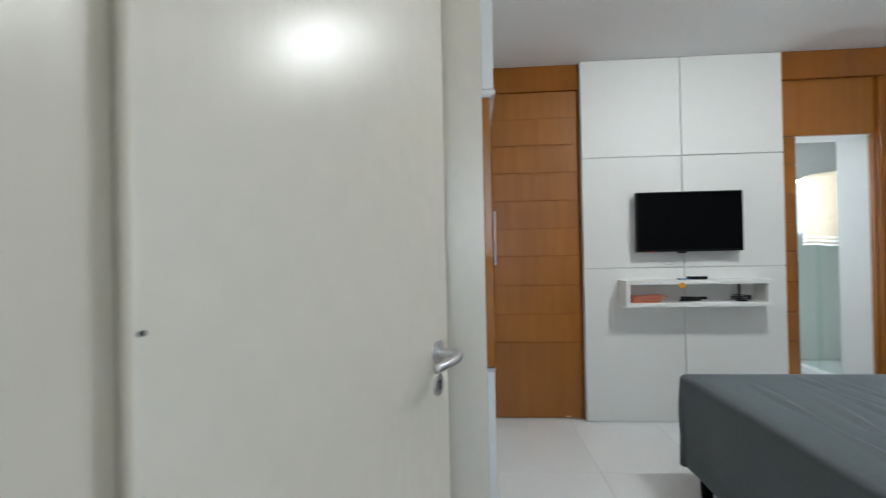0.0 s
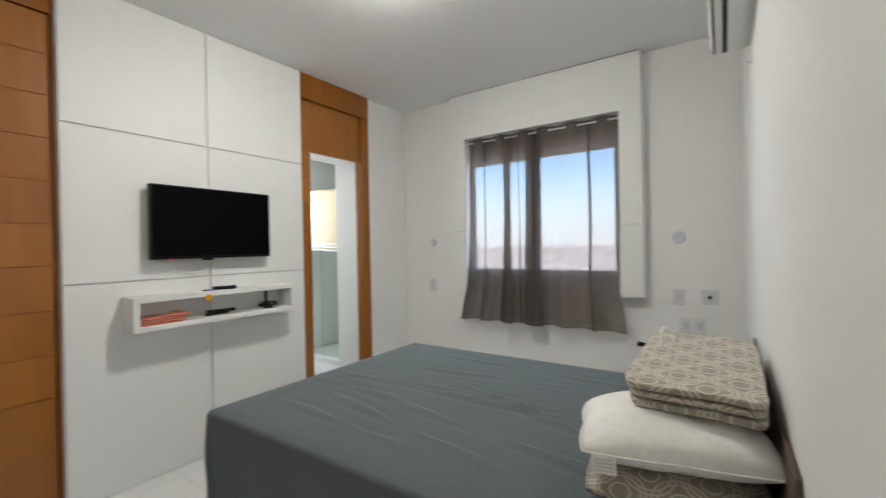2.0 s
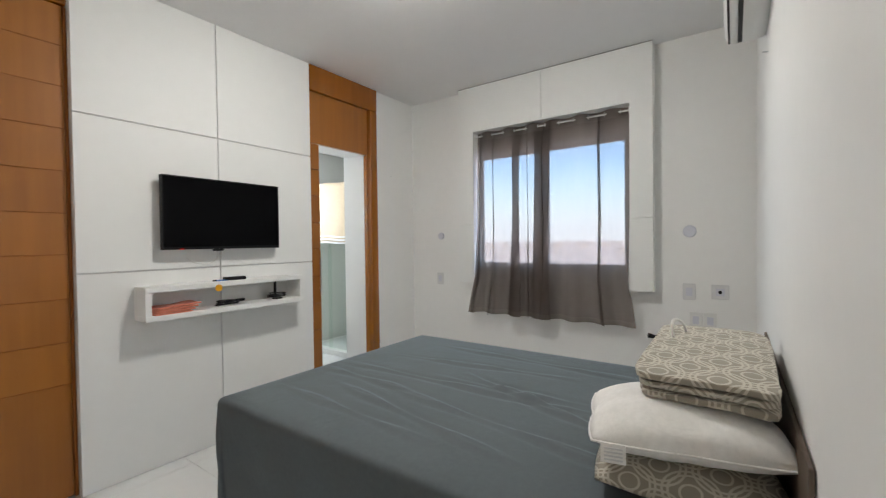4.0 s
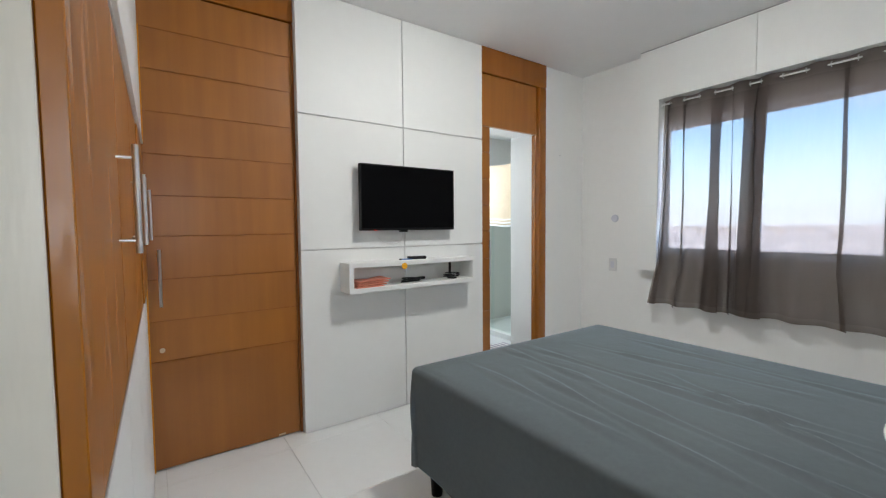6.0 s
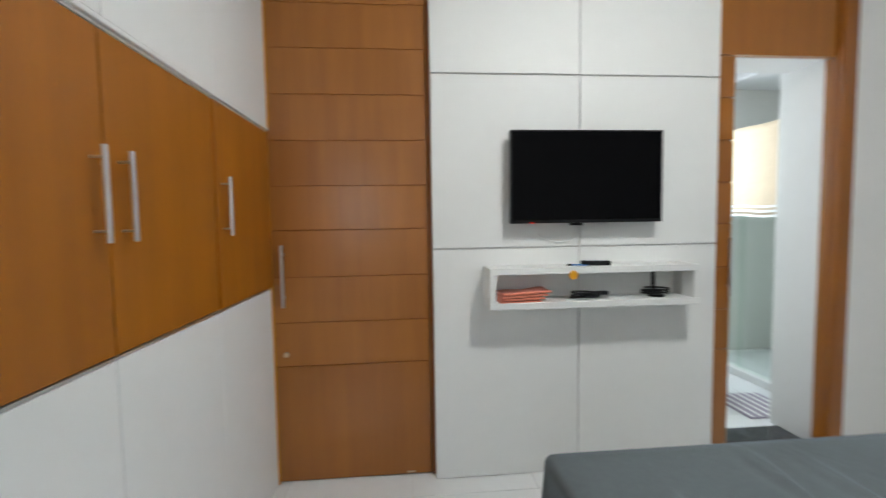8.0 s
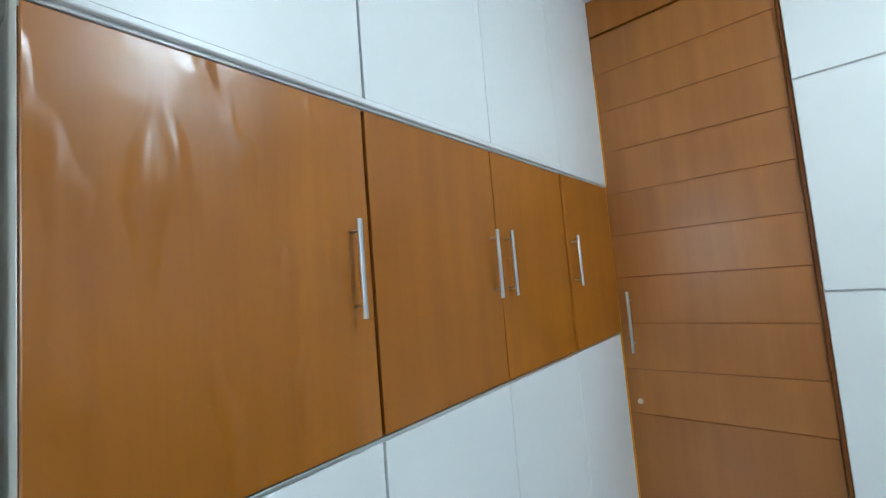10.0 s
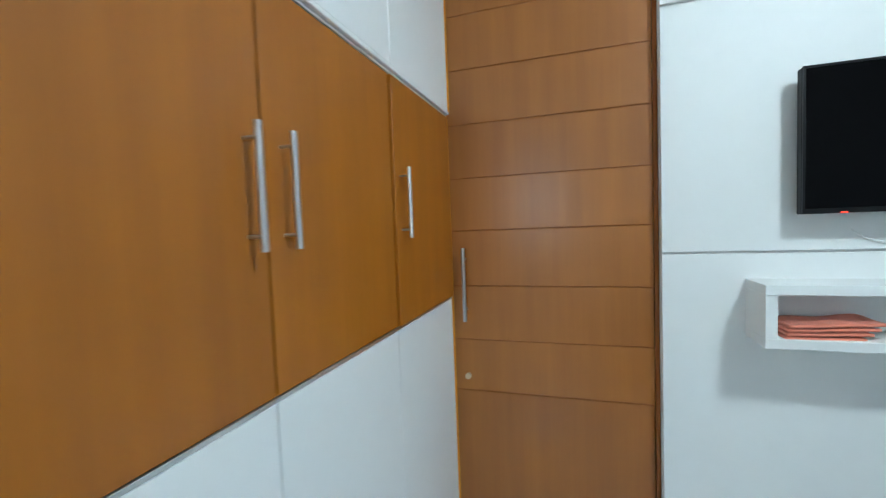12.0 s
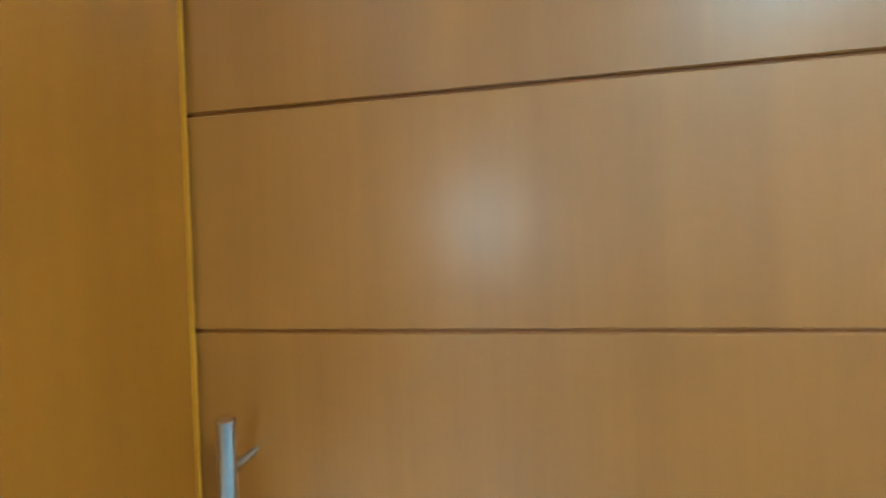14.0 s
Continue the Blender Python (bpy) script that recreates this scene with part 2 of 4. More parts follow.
WALL = material("white_wall_paint", (0.84, 0.84, 0.825), 0.55, var=0.015, scale=3, bump=0.06, bump_scale=90)
CEILING = material("ceiling_paint", (0.85, 0.85, 0.85), 0.75, var=0.012, scale=2, bump=0.05, bump_scale=70)
CREAM = material("cream_enamel", (0.81, 0.765, 0.665), 0.285, var=0.04, scale=3, bump=0.4, bump_scale=34, spec=0.5, stretch=0.16)
PANEL = material("white_laminate", (0.83, 0.84, 0.825), 0.5, var=0.012, scale=3, bump=0.03, bump_scale=20)
GROOVE = material("grey_groove", (0.70, 0.70, 0.70), 0.3)
LACQUER = material("white_wardrobe_laminate", (0.84, 0.86, 0.86), 0.4, var=0.012, scale=3, bump=0.04, bump_scale=16)
FLOOR = material("white_porcelain", (0.82, 0.83, 0.825), 0.12, var=0.02, scale=3)
GROUT = material("pale_grout", (0.68, 0.68, 0.67), 0.8)
PLANK = veneer("plank_veneer", (0.235, 0.076, 0.005), (0.41, 0.150, 0.014), rough=0.5, coat=0.65, wave=0.04, spec=0.35, polish=0.28)
FRAME = veneer("frame_wood", (0.23, 0.070, 0.005), (0.37, 0.128, 0.013), rough=0.25, coat=0.5, wave=0.05)
ORANGE = veneer("wardrobe_veneer", (0.26, 0.083, 0.002), (0.43, 0.150, 0.004), rough=0.45, coat=0.45, wave=0.30, polish=0.36)
WARPED = veneer("blistered_veneer", (0.26, 0.083, 0.002), (0.43, 0.150, 0.004), rough=0.38, coat=0.65, wave=0.45, blister=1.5, polish=0.26)
EDGE = veneer("dark_wood_edge", (0.22, 0.07, 0.010), (0.32, 0.10, 0.015), rough=0.4, coat=0.1, wave=0.05)
# Brighter than the other veneers: light caught at the wardrobe's end, as colour.
STRIP = veneer("lit_orange_strip", (0.62, 0.25, 0.012), (0.75, 0.33, 0.02), rough=0.3, coat=0.4, wave=0.05)
STEEL = material("brushed_steel", (0.62, 0.62, 0.63), 0.3, metal=1.0, var=0.03, scale=20)
ALU = material("aluminium", (0.68, 0.69, 0.70), 0.35, metal=1.0, var=0.03, scale=20)
BLACK = material("black_plastic", (0.006, 0.006, 0.007), 0.4, var=0.1, spec=0.2)
SCREEN = material("screen_glass", (0.0025, 0.0025, 0.003), 0.2, var=0.05, spec=0.05)
RED = glowing("red_led", (1.0, 0.05, 0.02), 0.6)
SHEET = cloth("grey_sheet", (0.125, 0.146, 0.155), wrinkle=0.22, wrinkle_scale=5, sheen=0.45, rough=0.85, spec=0.08)
# Blue-tinted sheen puts the window's cool light into the sheet's own colour.
SHEET.node_tree.nodes["Principled BSDF"].inputs["Sheen Roughness"].default_value = 0.3
SHEET.node_tree.nodes["Principled BSDF"].inputs["Sheen Tint"].default_value = (0.72, 0.88, 1.0, 1)
WHITE_CLOTH = cloth("white_cotton", (0.87, 0.86, 0.83), wrinkle=0.35, wrinkle_scale=8)
PRINT = patterned("lattice_print", (0.34, 0.31, 0.25), (0.60, 0.565, 0.485))
BOARD = material("brown_headboard", (0.10, 0.07, 0.05), 0.6)
SKIRT = cloth("black_base", (0.015, 0.015, 0.016))
CURTAIN = sheer("taupe_sheer", (0.160, 0.134, 0.121), 0.31)
HEADING = sheer("taupe_heading", (0.155, 0.130, 0.117), 0.14)
GLASS = pane_glass("window_glass", (0.97, 0.98, 0.99), 0.02)
GREEN_GLASS = pane_glass("shower_glass", (0.95, 0.985, 0.968), 0.05)
WHITE_PLASTIC = material("white_plastic", (0.76, 0.76, 0.74), 0.35, var=0.02)
GREY_PLASTIC = material("grey_plastic", (0.62, 0.63, 0.69), 0.45, var=0.03)
PLATE = material("socket_plate", (0.69, 0.69, 0.69), 0.35, var=0.03)
CORAL = cloth("coral_cloth", (0.75, 0.25, 0.16), wrinkle=0.5, wrinkle_scale=25)
YELLOW = material("yellow_plastic", (0.85, 0.42, 0.02), 0.4)
BLUE = material("blue_plastic", (0.05, 0.18, 0.45), 0.4)
GRANITE = material("dark_granite", (0.045, 0.047, 0.05), 0.18, var=0.5, scale=40)
CERAMIC = material("toilet_ceramic", (0.82, 0.82, 0.80), 0.08, var=0.01)
BATH_TILE = material("bath_tile", (0.74, 0.73, 0.69), 0.18, var=0.03, scale=4)
TOWEL = cloth("beige_towel", (0.66, 0.53, 0.37), weave=300, wrinkle=0.3)
MAT = cloth("mauve_mat", (0.34, 0.30, 0.36), weave=120)
LAMP = glowing("lamp_diffuser", (1.0, 0.97, 0.93), LAMP_POWER)
# Haze of distance is mixed into both colours: pale, pinkish, low in contrast.
HOUSE = material("hazy_render", (0.48, 0.42, 0.38), 0.9, var=0.1, scale=0.2)
HAZE = material("hazy_land", (0.60, 0.52, 0.48), 0.9, var=0.3, scale=0.02)

# ---- building helpers ----


def link(name, bm, mat, parent=None, label="", smooth=False):
    me = bpy.data.meshes.new(name)
    bm.to_mesh(me)
    bm.free()
    me.materials.append(mat)
    if smooth:
        me.shade_smooth()
    ob = new(name, me)
    if parent is not None:
        ob.parent = parent
    if label:
        ob["label"] = label
    return ob


def part(name, bm, mat, parent, label="", smooth=False):
    return link(name, bm, mat, parent, label, smooth)


def thing(name, label, category, m=None, group="", kind=""):
    ob = new(name)
    ob.empty_display_size = 0.1
    if m is not None:
        ob.matrix_world = m
    return tagged(ob, label, category, group, kind)


def add_box(bm, x0, x1, y0, y1, z0, z1, bevel=0.0, seg=1):
    r = bmesh.ops.create_cube(bm, size=1)
    bmesh.ops.transform(bm, matrix=Matrix.LocRotScale(((x0 + x1) / 2, (y0 + y1) / 2, (z0 + z1) / 2), None, (x1 - x0, y1 - y0, z1 - z0)), verts=r["verts"])
    if bevel:
        edges = {e for v in r["verts"] for e in v.link_edges}
        bmesh.ops.bevel(bm, geom=list(edges), offset=bevel, segments=seg, affect="EDGES", profile=0.5)
    return bm


def box(x0, x1, y0, y1, z0, z1, bevel=0.0, seg=1):
    return add_box(bmesh.new(), x0, x1, y0, y1, z0, z1, bevel, seg)


def boxes(*all_boxes):
    bm = bmesh.new()
    for b in all_boxes:
        add_box(bm, *b)
    return bm


def add_rod(bm, a, b, r, seg=16, r2=None):
    a, b = Vector(a), Vector(b)
    d = b - a
    m = Matrix.Translation((a + b) / 2) @ d.to_track_quat("Z", "Y").to_matrix().to_4x4()
    bmesh.ops.create_cone(bm, cap_ends=True, segments=seg, radius1=r, radius2=r if r2 is None else r2, depth=d.length, matrix=m)
    return bm


def rod(a, b, r, seg=16, r2=None):
    return add_rod(bmesh.new(), a, b, r, seg, r2)


def tube(points, r, seg=8):
    """A round cable through points, smoothed."""
    pts = [Vector(p) for p in points]
    fine = []
    for i in range(len(pts) - 1):
        p0, p1, p2, p3 = pts[max(i - 1, 0)], pts[i], pts[i + 1], pts[min(i + 2, len(pts) - 1)]
        for k in range(6):
            s = k / 6
            fine.append(0.5 * ((2 * p1) + (p2 - p0) * s + (2 * p0 - 5 * p1 + 4 * p2 - p3) * s * s + (3 * p1 - p0 - 3 * p2 + p3) * s ** 3))
    fine.append(pts[-1])
    bm = bmesh.new()
    rings = []
    for i, c in enumerate(fine):
        d = (fine[min(i + 1, len(fine) - 1)] - fine[max(i - 1, 0)]).normalized()
        q = d.to_track_quat("Z", "Y")
        rings.append([bm.verts.new(c + q @ Vector((r * math.cos(a), r * math.sin(a), 0))) for a in (2 * math.pi * k / seg for k in range(seg))])
    for a, b in zip(rings, rings[1:]):
        for k in range(seg):
            bm.faces.new((a[k], a[(k + 1) % seg], b[(k + 1) % seg], b[k]))
    bm.faces.new(rings[0][::-1])
    bm.faces.new(rings[-1])
    return bm


def surface(nu, nv, f, thick=0.0):
    """A grid of points f(u, v), u and v from 0 to 1; thick adds a second layer and a rim."""
    bm = bmesh.new()
    g = [[bm.verts.new(f(i / nu, j / nv)) for j in range(nv + 1)] for i in range(nu + 1)]
    for i in range(nu):
        for j in range(nv):
            bm.faces.new((g[i][j], g[i + 1][j], g[i + 1][j + 1], g[i][j + 1]))
    bm.normal_update()
    if thick:
        bmesh.ops.solidify(bm, geom=list(bm.faces), thickness=thick)
    bmesh.ops.recalc_face_normals(bm, faces=list(bm.faces))
    return bm


def structure(name, bm, mat, label, category):
    return tagged(link(name, bm, mat), label, category, kind="structure")


# ---- the shell ----
CEIL = 2.70
NORTH, SOUTH, EAST, WEST = 2.85, -0.09, 3.44, -0.72

floor = structure("floor", box(-1.6, 3.6, -1.9, 4.62, -0.12, -0.004), GROUT, "white glossy porcelain tile floor with pale joints", "floor")
structure("ceiling", box(-1.6, 4.4, -1.9, 4.62, CEIL, CEIL + 0.12), CEILING, "smooth white painted ceiling", "ceiling")
structure("wall_north", boxes((WEST, 2.255, NORTH, 3.06, 0, CEIL), (2.255, 2.803, NORTH, 3.06, 2.10, CEIL), (2.801, 2.895, 2.848, 3.115, 0, CEIL),
                              (2.895, EAST, 2.78, 3.06, 0, CEIL)), WALL, "white painted wall with the bathroom opening", "wall")
structure("wall_south", boxes((WEST, -0.4705, -0.24, SOUTH, 0, CEIL), (-0.4705, 0.303, -0.24, SOUTH, 2.136, CEIL), (0.303, EAST, -0.24, SOUTH, 0, CEIL)),
          WALL, "white painted wall with the entrance doorway", "wall")
structure("wall_east", boxes((EAST, 3.59, -0.24, 0.69, 0, CEIL), (EAST, 3.59, 2.03, 3.06, 0, CEIL), (EAST, 3.59, 0.69, 2.03, 0, 1.05),
                             (EAST, 3.59, 0.69, 2.03, 2.09, CEIL)), WALL, "white painted wall with a wide window", "wall")
structure("wall_west", box(WEST - 0.12, WEST, -0.24, 3.06, 0, CEIL), WALL, "white painted wall behind the wardrobe", "wall")
# hall outside the door, unseen; its opening is added to let light in
structure("wall_hall", boxes((-1.6, -1.5, -1.9, -0.24, 0, CEIL), (1.2, 1.3, -1.9, -0.24, 0, CEIL), (-1.5, -0.55, -1.9, -1.8, 0, CEIL), (0.35, 1.2, -1.9, -1.8, 0, CEIL), (-0.55, 0.35, -1.9, -1.8, 0, 1.1), (-0.55, 0.35, -1.9, -1.8, 2.0, CEIL), (-1.6, WEST, -0.24, -0.14, 0, CEIL)),
          WALL, "plain white unseen hall wall with an opening added for light", "wall")
# bathroom shell
structure("wall_bathroom", boxes((1.9, 2.0, 3.06, 4.62, 0, CEIL), (4.3, 4.4, 2.96, 4.62, 0, CEIL), (3.59, 4.3, 2.96, 3.06, 0, CEIL),
                                 (2.0, 2.4, 4.5, 4.62, 0, CEIL), (3.1, 4.3, 4.5, 4.62, 0, CEIL), (2.4, 3.1, 4.5, 4.62, 0, 1.4), (2.4, 3.1, 4.5, 4.62, 2.1, CEIL)),
          BATH_TILE, "pale tiled bathroom wall", "wall")
structure("floor_bathroom", box(3.6, 4.4, 2.9, 4.62, -0.12, -0.004), GROUT, "bathroom floor under the shower", "floor")
structure("trim_soffit", box(3.5, 4.3, 3.06, 4.5, 2.47, 2.60, 0.01), CEILING, "plaster soffit above the shower", "soffit")
# Thin dark line where the wall meets the floor, built as a strip.
structure("baseboard", box(2.897, EAST - 0.002, 2.762, 2.778, 0.0, 0.05, 0.003), GRANITE, "low dark strip along the foot of the wall", "baseboard")
structure("threshold", box(2.26, 2.80, 2.84, 3.055, -0.003, 0.012, 0.003), GRANITE, "dark granite threshold of the bathroom", "threshold")

# ---- TV wall panelling ----
panelling = thing("wall_panelling", "glossy white laminate wall panels with grey grooves", "wall panel", kind="structure")
part("backing", box(0.707, 2.140, 2.768, 2.786, 0.0, CEIL - 0.002), GROOVE, panelling, "grey groove backing")
for x0, x1 in ((0.705, 1.421), (1.429, 2.142)):
    for z0, z1 in ((0.004, 1.139), (1.147, 1.963), (1.971, CEIL - 0.003)):
        part("panel", box(x0, x1, 2.757, 2.767, z0, z1, 0.0015), PANEL, panelling)
part("edge_strip", box(0.705, 0.722, 2.787, 2.803, 0.0, CEIL - 0.002), PANEL, panelling, "white edge return")

# ---- plank door to the closet ----
door1 = thing("door_1", "tall varnished plank door, closed, beside the wardrobe", "door", kind="structure")
zs = [0.586, 0.798, 1.018, 1.243, 1.453, 1.666, 1.880, 2.092, 2.296, 2.498]
part("bottom_panel", box(-0.09, 0.688, 2.812, 2.845, 0.006, 0.583, 0.003), PLANK, door1)
part("core", box(-0.09, 0.688, 2.8115, 2.848, 0.583, 2.498), EDGE, door1)
for z0, z1 in zip(zs, zs[1:]):
    part("plank", box(-0.09, 0.688, 2.808, 2.8112, z0 + 0.0017, z1 - 0.0017, 0.0012), PLANK, door1)
# Darker wood colour carries the shade of the recess beside the planks.
part("stile", box(0.690, 0.7045, 2.806, 2.848, 0.0, 2.498, 0.002), EDGE, door1, "darker strip in place of the shaded recess at the plank ends")
part("header", box(-0.09, 0.7045, 2.800, 2.848, 2.504, CEIL - 0.002, 0.003), FRAME, door1)


def bar_handle(parent, base, out, length, r=0.006, off=0.03, posts=0.16):
    """A straight bar on two posts; base is its middle on the door face, out the face's normal."""
    h = part("handle", bmesh.new(), STEEL, parent, "brushed steel bar handle")
    bm = bmesh.new()
    b, o = Vector(base), Vector(out)
    up = Vector((0, 0, 1))
    add_rod(bm, b + o * off - up * length / 2, b + o * off + up * length / 2, r)
    bm.to_mesh(h.data)
    bm.free()
    for s in (-1, 1):
        part("post", rod(b + up * s * posts / 2 - o * 0.002, b + up * s * posts / 2 + o * off, r * 0.5, 10), STEEL, h)
    return h


bar_handle(door1, (-0.005, 2.808, 1.027), (0, -1, 0), 0.295, r=0.0075, off=0.038, posts=0.205)
part("lock", rod((-0.008, 2.812, 0.645), (-0.008, 2.796, 0.645), 0.012, 20), TOWEL, door1, "small pale round lock")
part("chip", box(0.56, 0.60, 2.8105, 2.8125, 0.012, 0.022), TOWEL, door1, "chipped bare spot in the varnish")

# ---- bathroom doorway ----
door2 = thing("door_2", "varnished wooden bathroom doorway, sliding door open", "door", kind="structure")
part("header", box(2.145, 2.893, 2.757, 2.849, 2.50, CEIL - 0.002, 0.003), FRAME, door2)
part("transom", box(2.145, 2.798, 2.790, 2.825, 2.09, 2.499, 0.002), PLANK, door2)
part("jamb", box(2.806, 2.893, 2.757, 2.846, 0.0, 2.499, 0.010, 3), FRAME, door2, "", True)
part("stop", box(2.798, 2.8055, 2.800, 2.846, 0.0, 2.088, 0.002), FRAME, door2)
slide = part("sliding_leaf", box(1.75, 2.252, 2.806, 2.838, 0.012, 2.088), EDGE, door2, "plank leaf slid behind the panels")
for z0, z1 in zip([0.012] + zs[:7], zs[:7] + [2.088]):
    part("plank", box(1.75, 2.254, 2.794, 2.805, z0 + 0.003, z1 - 0.003, 0.002), PLANK, slide)
bar_handle(door2, (2.238, 2.794, 1.02), (0, -1, 0), 0.30, r=0.0065, off=0.02, posts=0.2)

# ---- entrance door ----
HINGE, FREE = Vector((-0.42, -0.088, 0)), Vector((-0.20, 0.595, 0))
leaf_len = (FREE - HINGE).length
leaf_turn = math.degrees(math.atan2(FREE.y - HINGE.y, FREE.x - HINGE.x))
door3 = thing("door_3", "cream enamelled bedroom door, standing open", "door", pose(HINGE.x, HINGE.y, 0, 0, 0, leaf_turn), kind="structure")
part("leaf", box(0, leaf_len, 0.0, 0.035, 0.008, 2.09, 0.003, 2), CREAM, door3)
hx = leaf_len - 0.07
hz = 1.062
rose = part("rose", rod((hx, 0.0, hz), (hx, -0.008, hz), 0.026, 28), STEEL, door3, "round steel rose")
lever = part("lever", tube([(hx, -0.006, hz), (hx, -0.03, hz), (hx - 0.004, -0.052, hz), (hx - 0.03, -0.060, hz - 0.002), (hx - 0.075, -0.058, hz - 0.003), (hx - 0.118, -0.048, hz - 0.004)], 0.0095, 14), STEEL, door3, "curved steel lever handle", True)
esc = part("escutcheon", rod((hx, 0.0, hz - 0.075), (hx, -0.006, hz - 0.075), 0.024, 28), STEEL, door3, "round steel keyhole plate")
part("keyhole", box(hx - 0.003, hx + 0.003, -0.0075, -0.0055, hz - 0.084, hz - 0.064), BLACK, esc)
for z in (0.25, 1.05, 1.85):
    part("hinge", rod((-0.006, -0.004, z - 0.04), (-0.006, -0.004, z + 0.04), 0.006, 12), STEEL, door3)
part("dent", rod((0.005, 0.001, 1.225), (0.005, -0.0015, 1.225), 0.0028, 12), BLACK, door3, "small dark hole near the hinge")
frame3 = thing("trim_entrance", "cream enamelled door frame of the entrance", "door frame", kind="structure")
part("jamb", boxes((-0.470, -0.424, -0.25, -0.128, 0.0, 2.10), (-0.470, -0.443, -0.126, -0.082, 0.0, 2.10)), CREAM, frame3)
part("jamb", box(0.266, 0.302, -0.25, -0.086, 0.0, 2.10, 0.003), CREAM, frame3)
part("head", box(-0.470, 0.302, -0.25, -0.086, 2.10, 2.135, 0.003), CREAM, frame3)

# ---- wardrobe ----
WTURN = -math.degrees(math.atan2(0.016, 2.09))
ward = thing("wardrobe", "built-in wardrobe, white with an orange veneered band of doors", "wardrobe", pose(-0.081, 0.70, 0, 0, 0, WTURN))
seams = [0.0, 0.550, 1.060, 1.570, 2.1000]
part("body", boxes((-0.58, -0.0215, 0.02, 2.0915, 0.0, CEIL - 0.003),), PLATE, ward, "carcass")
part("band_backing", box(-0.0213, -0.0207, 0.001, 2.1000, 0.978, 1.701), EDGE, ward, "brown carcass edge")
part("side_panel", box(-0.58, -0.021, 0.0, 0.0195, 0.0, CEIL - 0.003, 0.001), CREAM, ward, "cream side panel")
part("lip", box(-0.021, 0.014, 0.0, 2.1000, 1.7095, 1.7225, 0.002), LACQUER, ward, "white lip above the band")
part("profile", box(-0.021, 0.004, 0.0, 2.1000, 1.702, 1.709, 0.001), PLATE, ward, "slim grey profile above the band")
part("profile", box(-0.021, 0.001, 0.0, 2.1000, 0.968, 0.976, 0.001), ALU, ward, "slim grey profile under the band")
for k, (y0, y1) in enumerate(zip(seams, seams[1:])):
    a, b = y0 + (0.0045 if k == 1 else 0.0025), y1 - (0.0045 if k == 0 else 0.0025)
    part("upper_door", box(-0.0205, 0.010, a - 0.001, b + 0.001, 1.724, CEIL - 0.006, 0.0015), LACQUER, ward, "white upper door")
    face = 0.006 if k == 3 else 0.0
    band = part("band_door", box(-0.0205, face, a + (0.002 if k == 3 else 0.0), b - (0.002 if k == 2 else 0.0), 0.978, 1.701, 0.0015), ORANGE if k else WARPED, ward, "glossy orange-brown veneered door")
    part("lower_door", box(-0.0205, -0.001, a - 0.001, b + 0.001, 0.005, 0.966, 0.0015), LACQUER, ward, "white lower door")
    hy = {0: y1 - 0.052, 1: y1 - 0.042, 2: y0 + 0.044, 3: y0 + 0.042}[k]
    bar_handle(band, (face, hy, 1.338), (1, 0, 0), 0.208, r=0.0062, off=0.030, posts=0.158)
# Bright line of light at the corner, built as a thin coloured strip.
part("end_strip", boxes((-0.021, 0.016, 2.1003, 2.1040, 1.722, 2.3), (-0.021, 0.0064, 2.1003, 2.1020, 0.0, 1.72)), STRIP, ward, "thin bright orange strip standing in for light caught at the end")

# ---- window ----
win = thing("window_1", "white aluminium sliding window with clear panes", "window", kind="structure")
fr = part("window_frame", boxes((3.50, 3.56, 0.69, 2.03, 1.05, 1.068), (3.50, 3.56, 0.69, 2.03, 2.074, 2.09), (3.50, 3.56, 0.69, 0.708, 1.068, 2.074),
                                (3.50, 3.56, 2.012, 2.03, 1.068, 2.074)), WHITE_PLASTIC, win)
for y0, y1, x in ((0.708, 1.362, 3.515), (1.344, 2.012, 3.54)):
    w = 0.018
    sash = part("sash", boxes((x, x + 0.02, y0, y0 + w, 1.068, 2.074), (x, x + 0.02, y1 - w, y1, 1.068, 2.074),
                              (x, x + 0.02, y0 + w, y1 - w, 1.068, 1.068 + w), (x, x + 0.02, y0 + w, y1 - w, 2.074 - w, 2.074)), WHITE_PLASTIC, win)
    pane = part("pane", box(x + 0.008, x + 0.012, y0 + w, y1 - w, 1.068 + w, 2.074 - w), GLASS, sash)
    pane.visible_shadow = False
part("window_sill", box(3.42, 3.60, 0.70, 2.02, 1.035, 1.049, 0.003), WHITE_PLASTIC, win)

surround = thing("curtain_box", "white laminate surround framing the window and curtains", "curtain box")
F0, F1 = 3.345, EAST - 0.001
part("board", box(F0, F1, 0.505, 0.66, 0.905, 1.438, 0.001), PANEL, surround)
part("board", box(F0, F1, 1.99, 2.15, 0.905, 1.438, 0.001), PANEL, surround)
part("board", boxes((F0, F1, 0.505, 0.66, 1.441, CEIL - 0.006), (F0, F1, 0.66, 1.3335, 2.285, CEIL - 0.006)), PANEL, surround)
part("board", boxes((F0, F1, 1.99, 2.15, 1.441, CEIL - 0.006), (F0, F1, 1.3365, 1.99, 2.285, CEIL - 0.006)), PANEL, surround)
# Solid black bar gives the gap its shade.
part("shadow_gap", box(F0 + 0.004, F1, 0.507, 2.148, CEIL - 0.006, CEIL - 0.001), BLACK, surround, "black filler for the shade in the gap under the ceiling")

rail = thing("curtain_rod", "slim white curtain rod inside the surround", "curtain rod")
part("rod", rod((3.392, 0.662, 2.245), (3.392, 1.988, 2.245), 0.0065, 14), WHITE_PLASTIC, rail)
for y in (0.667, 1.983):
    part("bracket", rod((3.392, y - 0.004, 2.245), (3.392, y + 0.004, 2.245), 0.018, 18), WHITE_PLASTIC, rail)


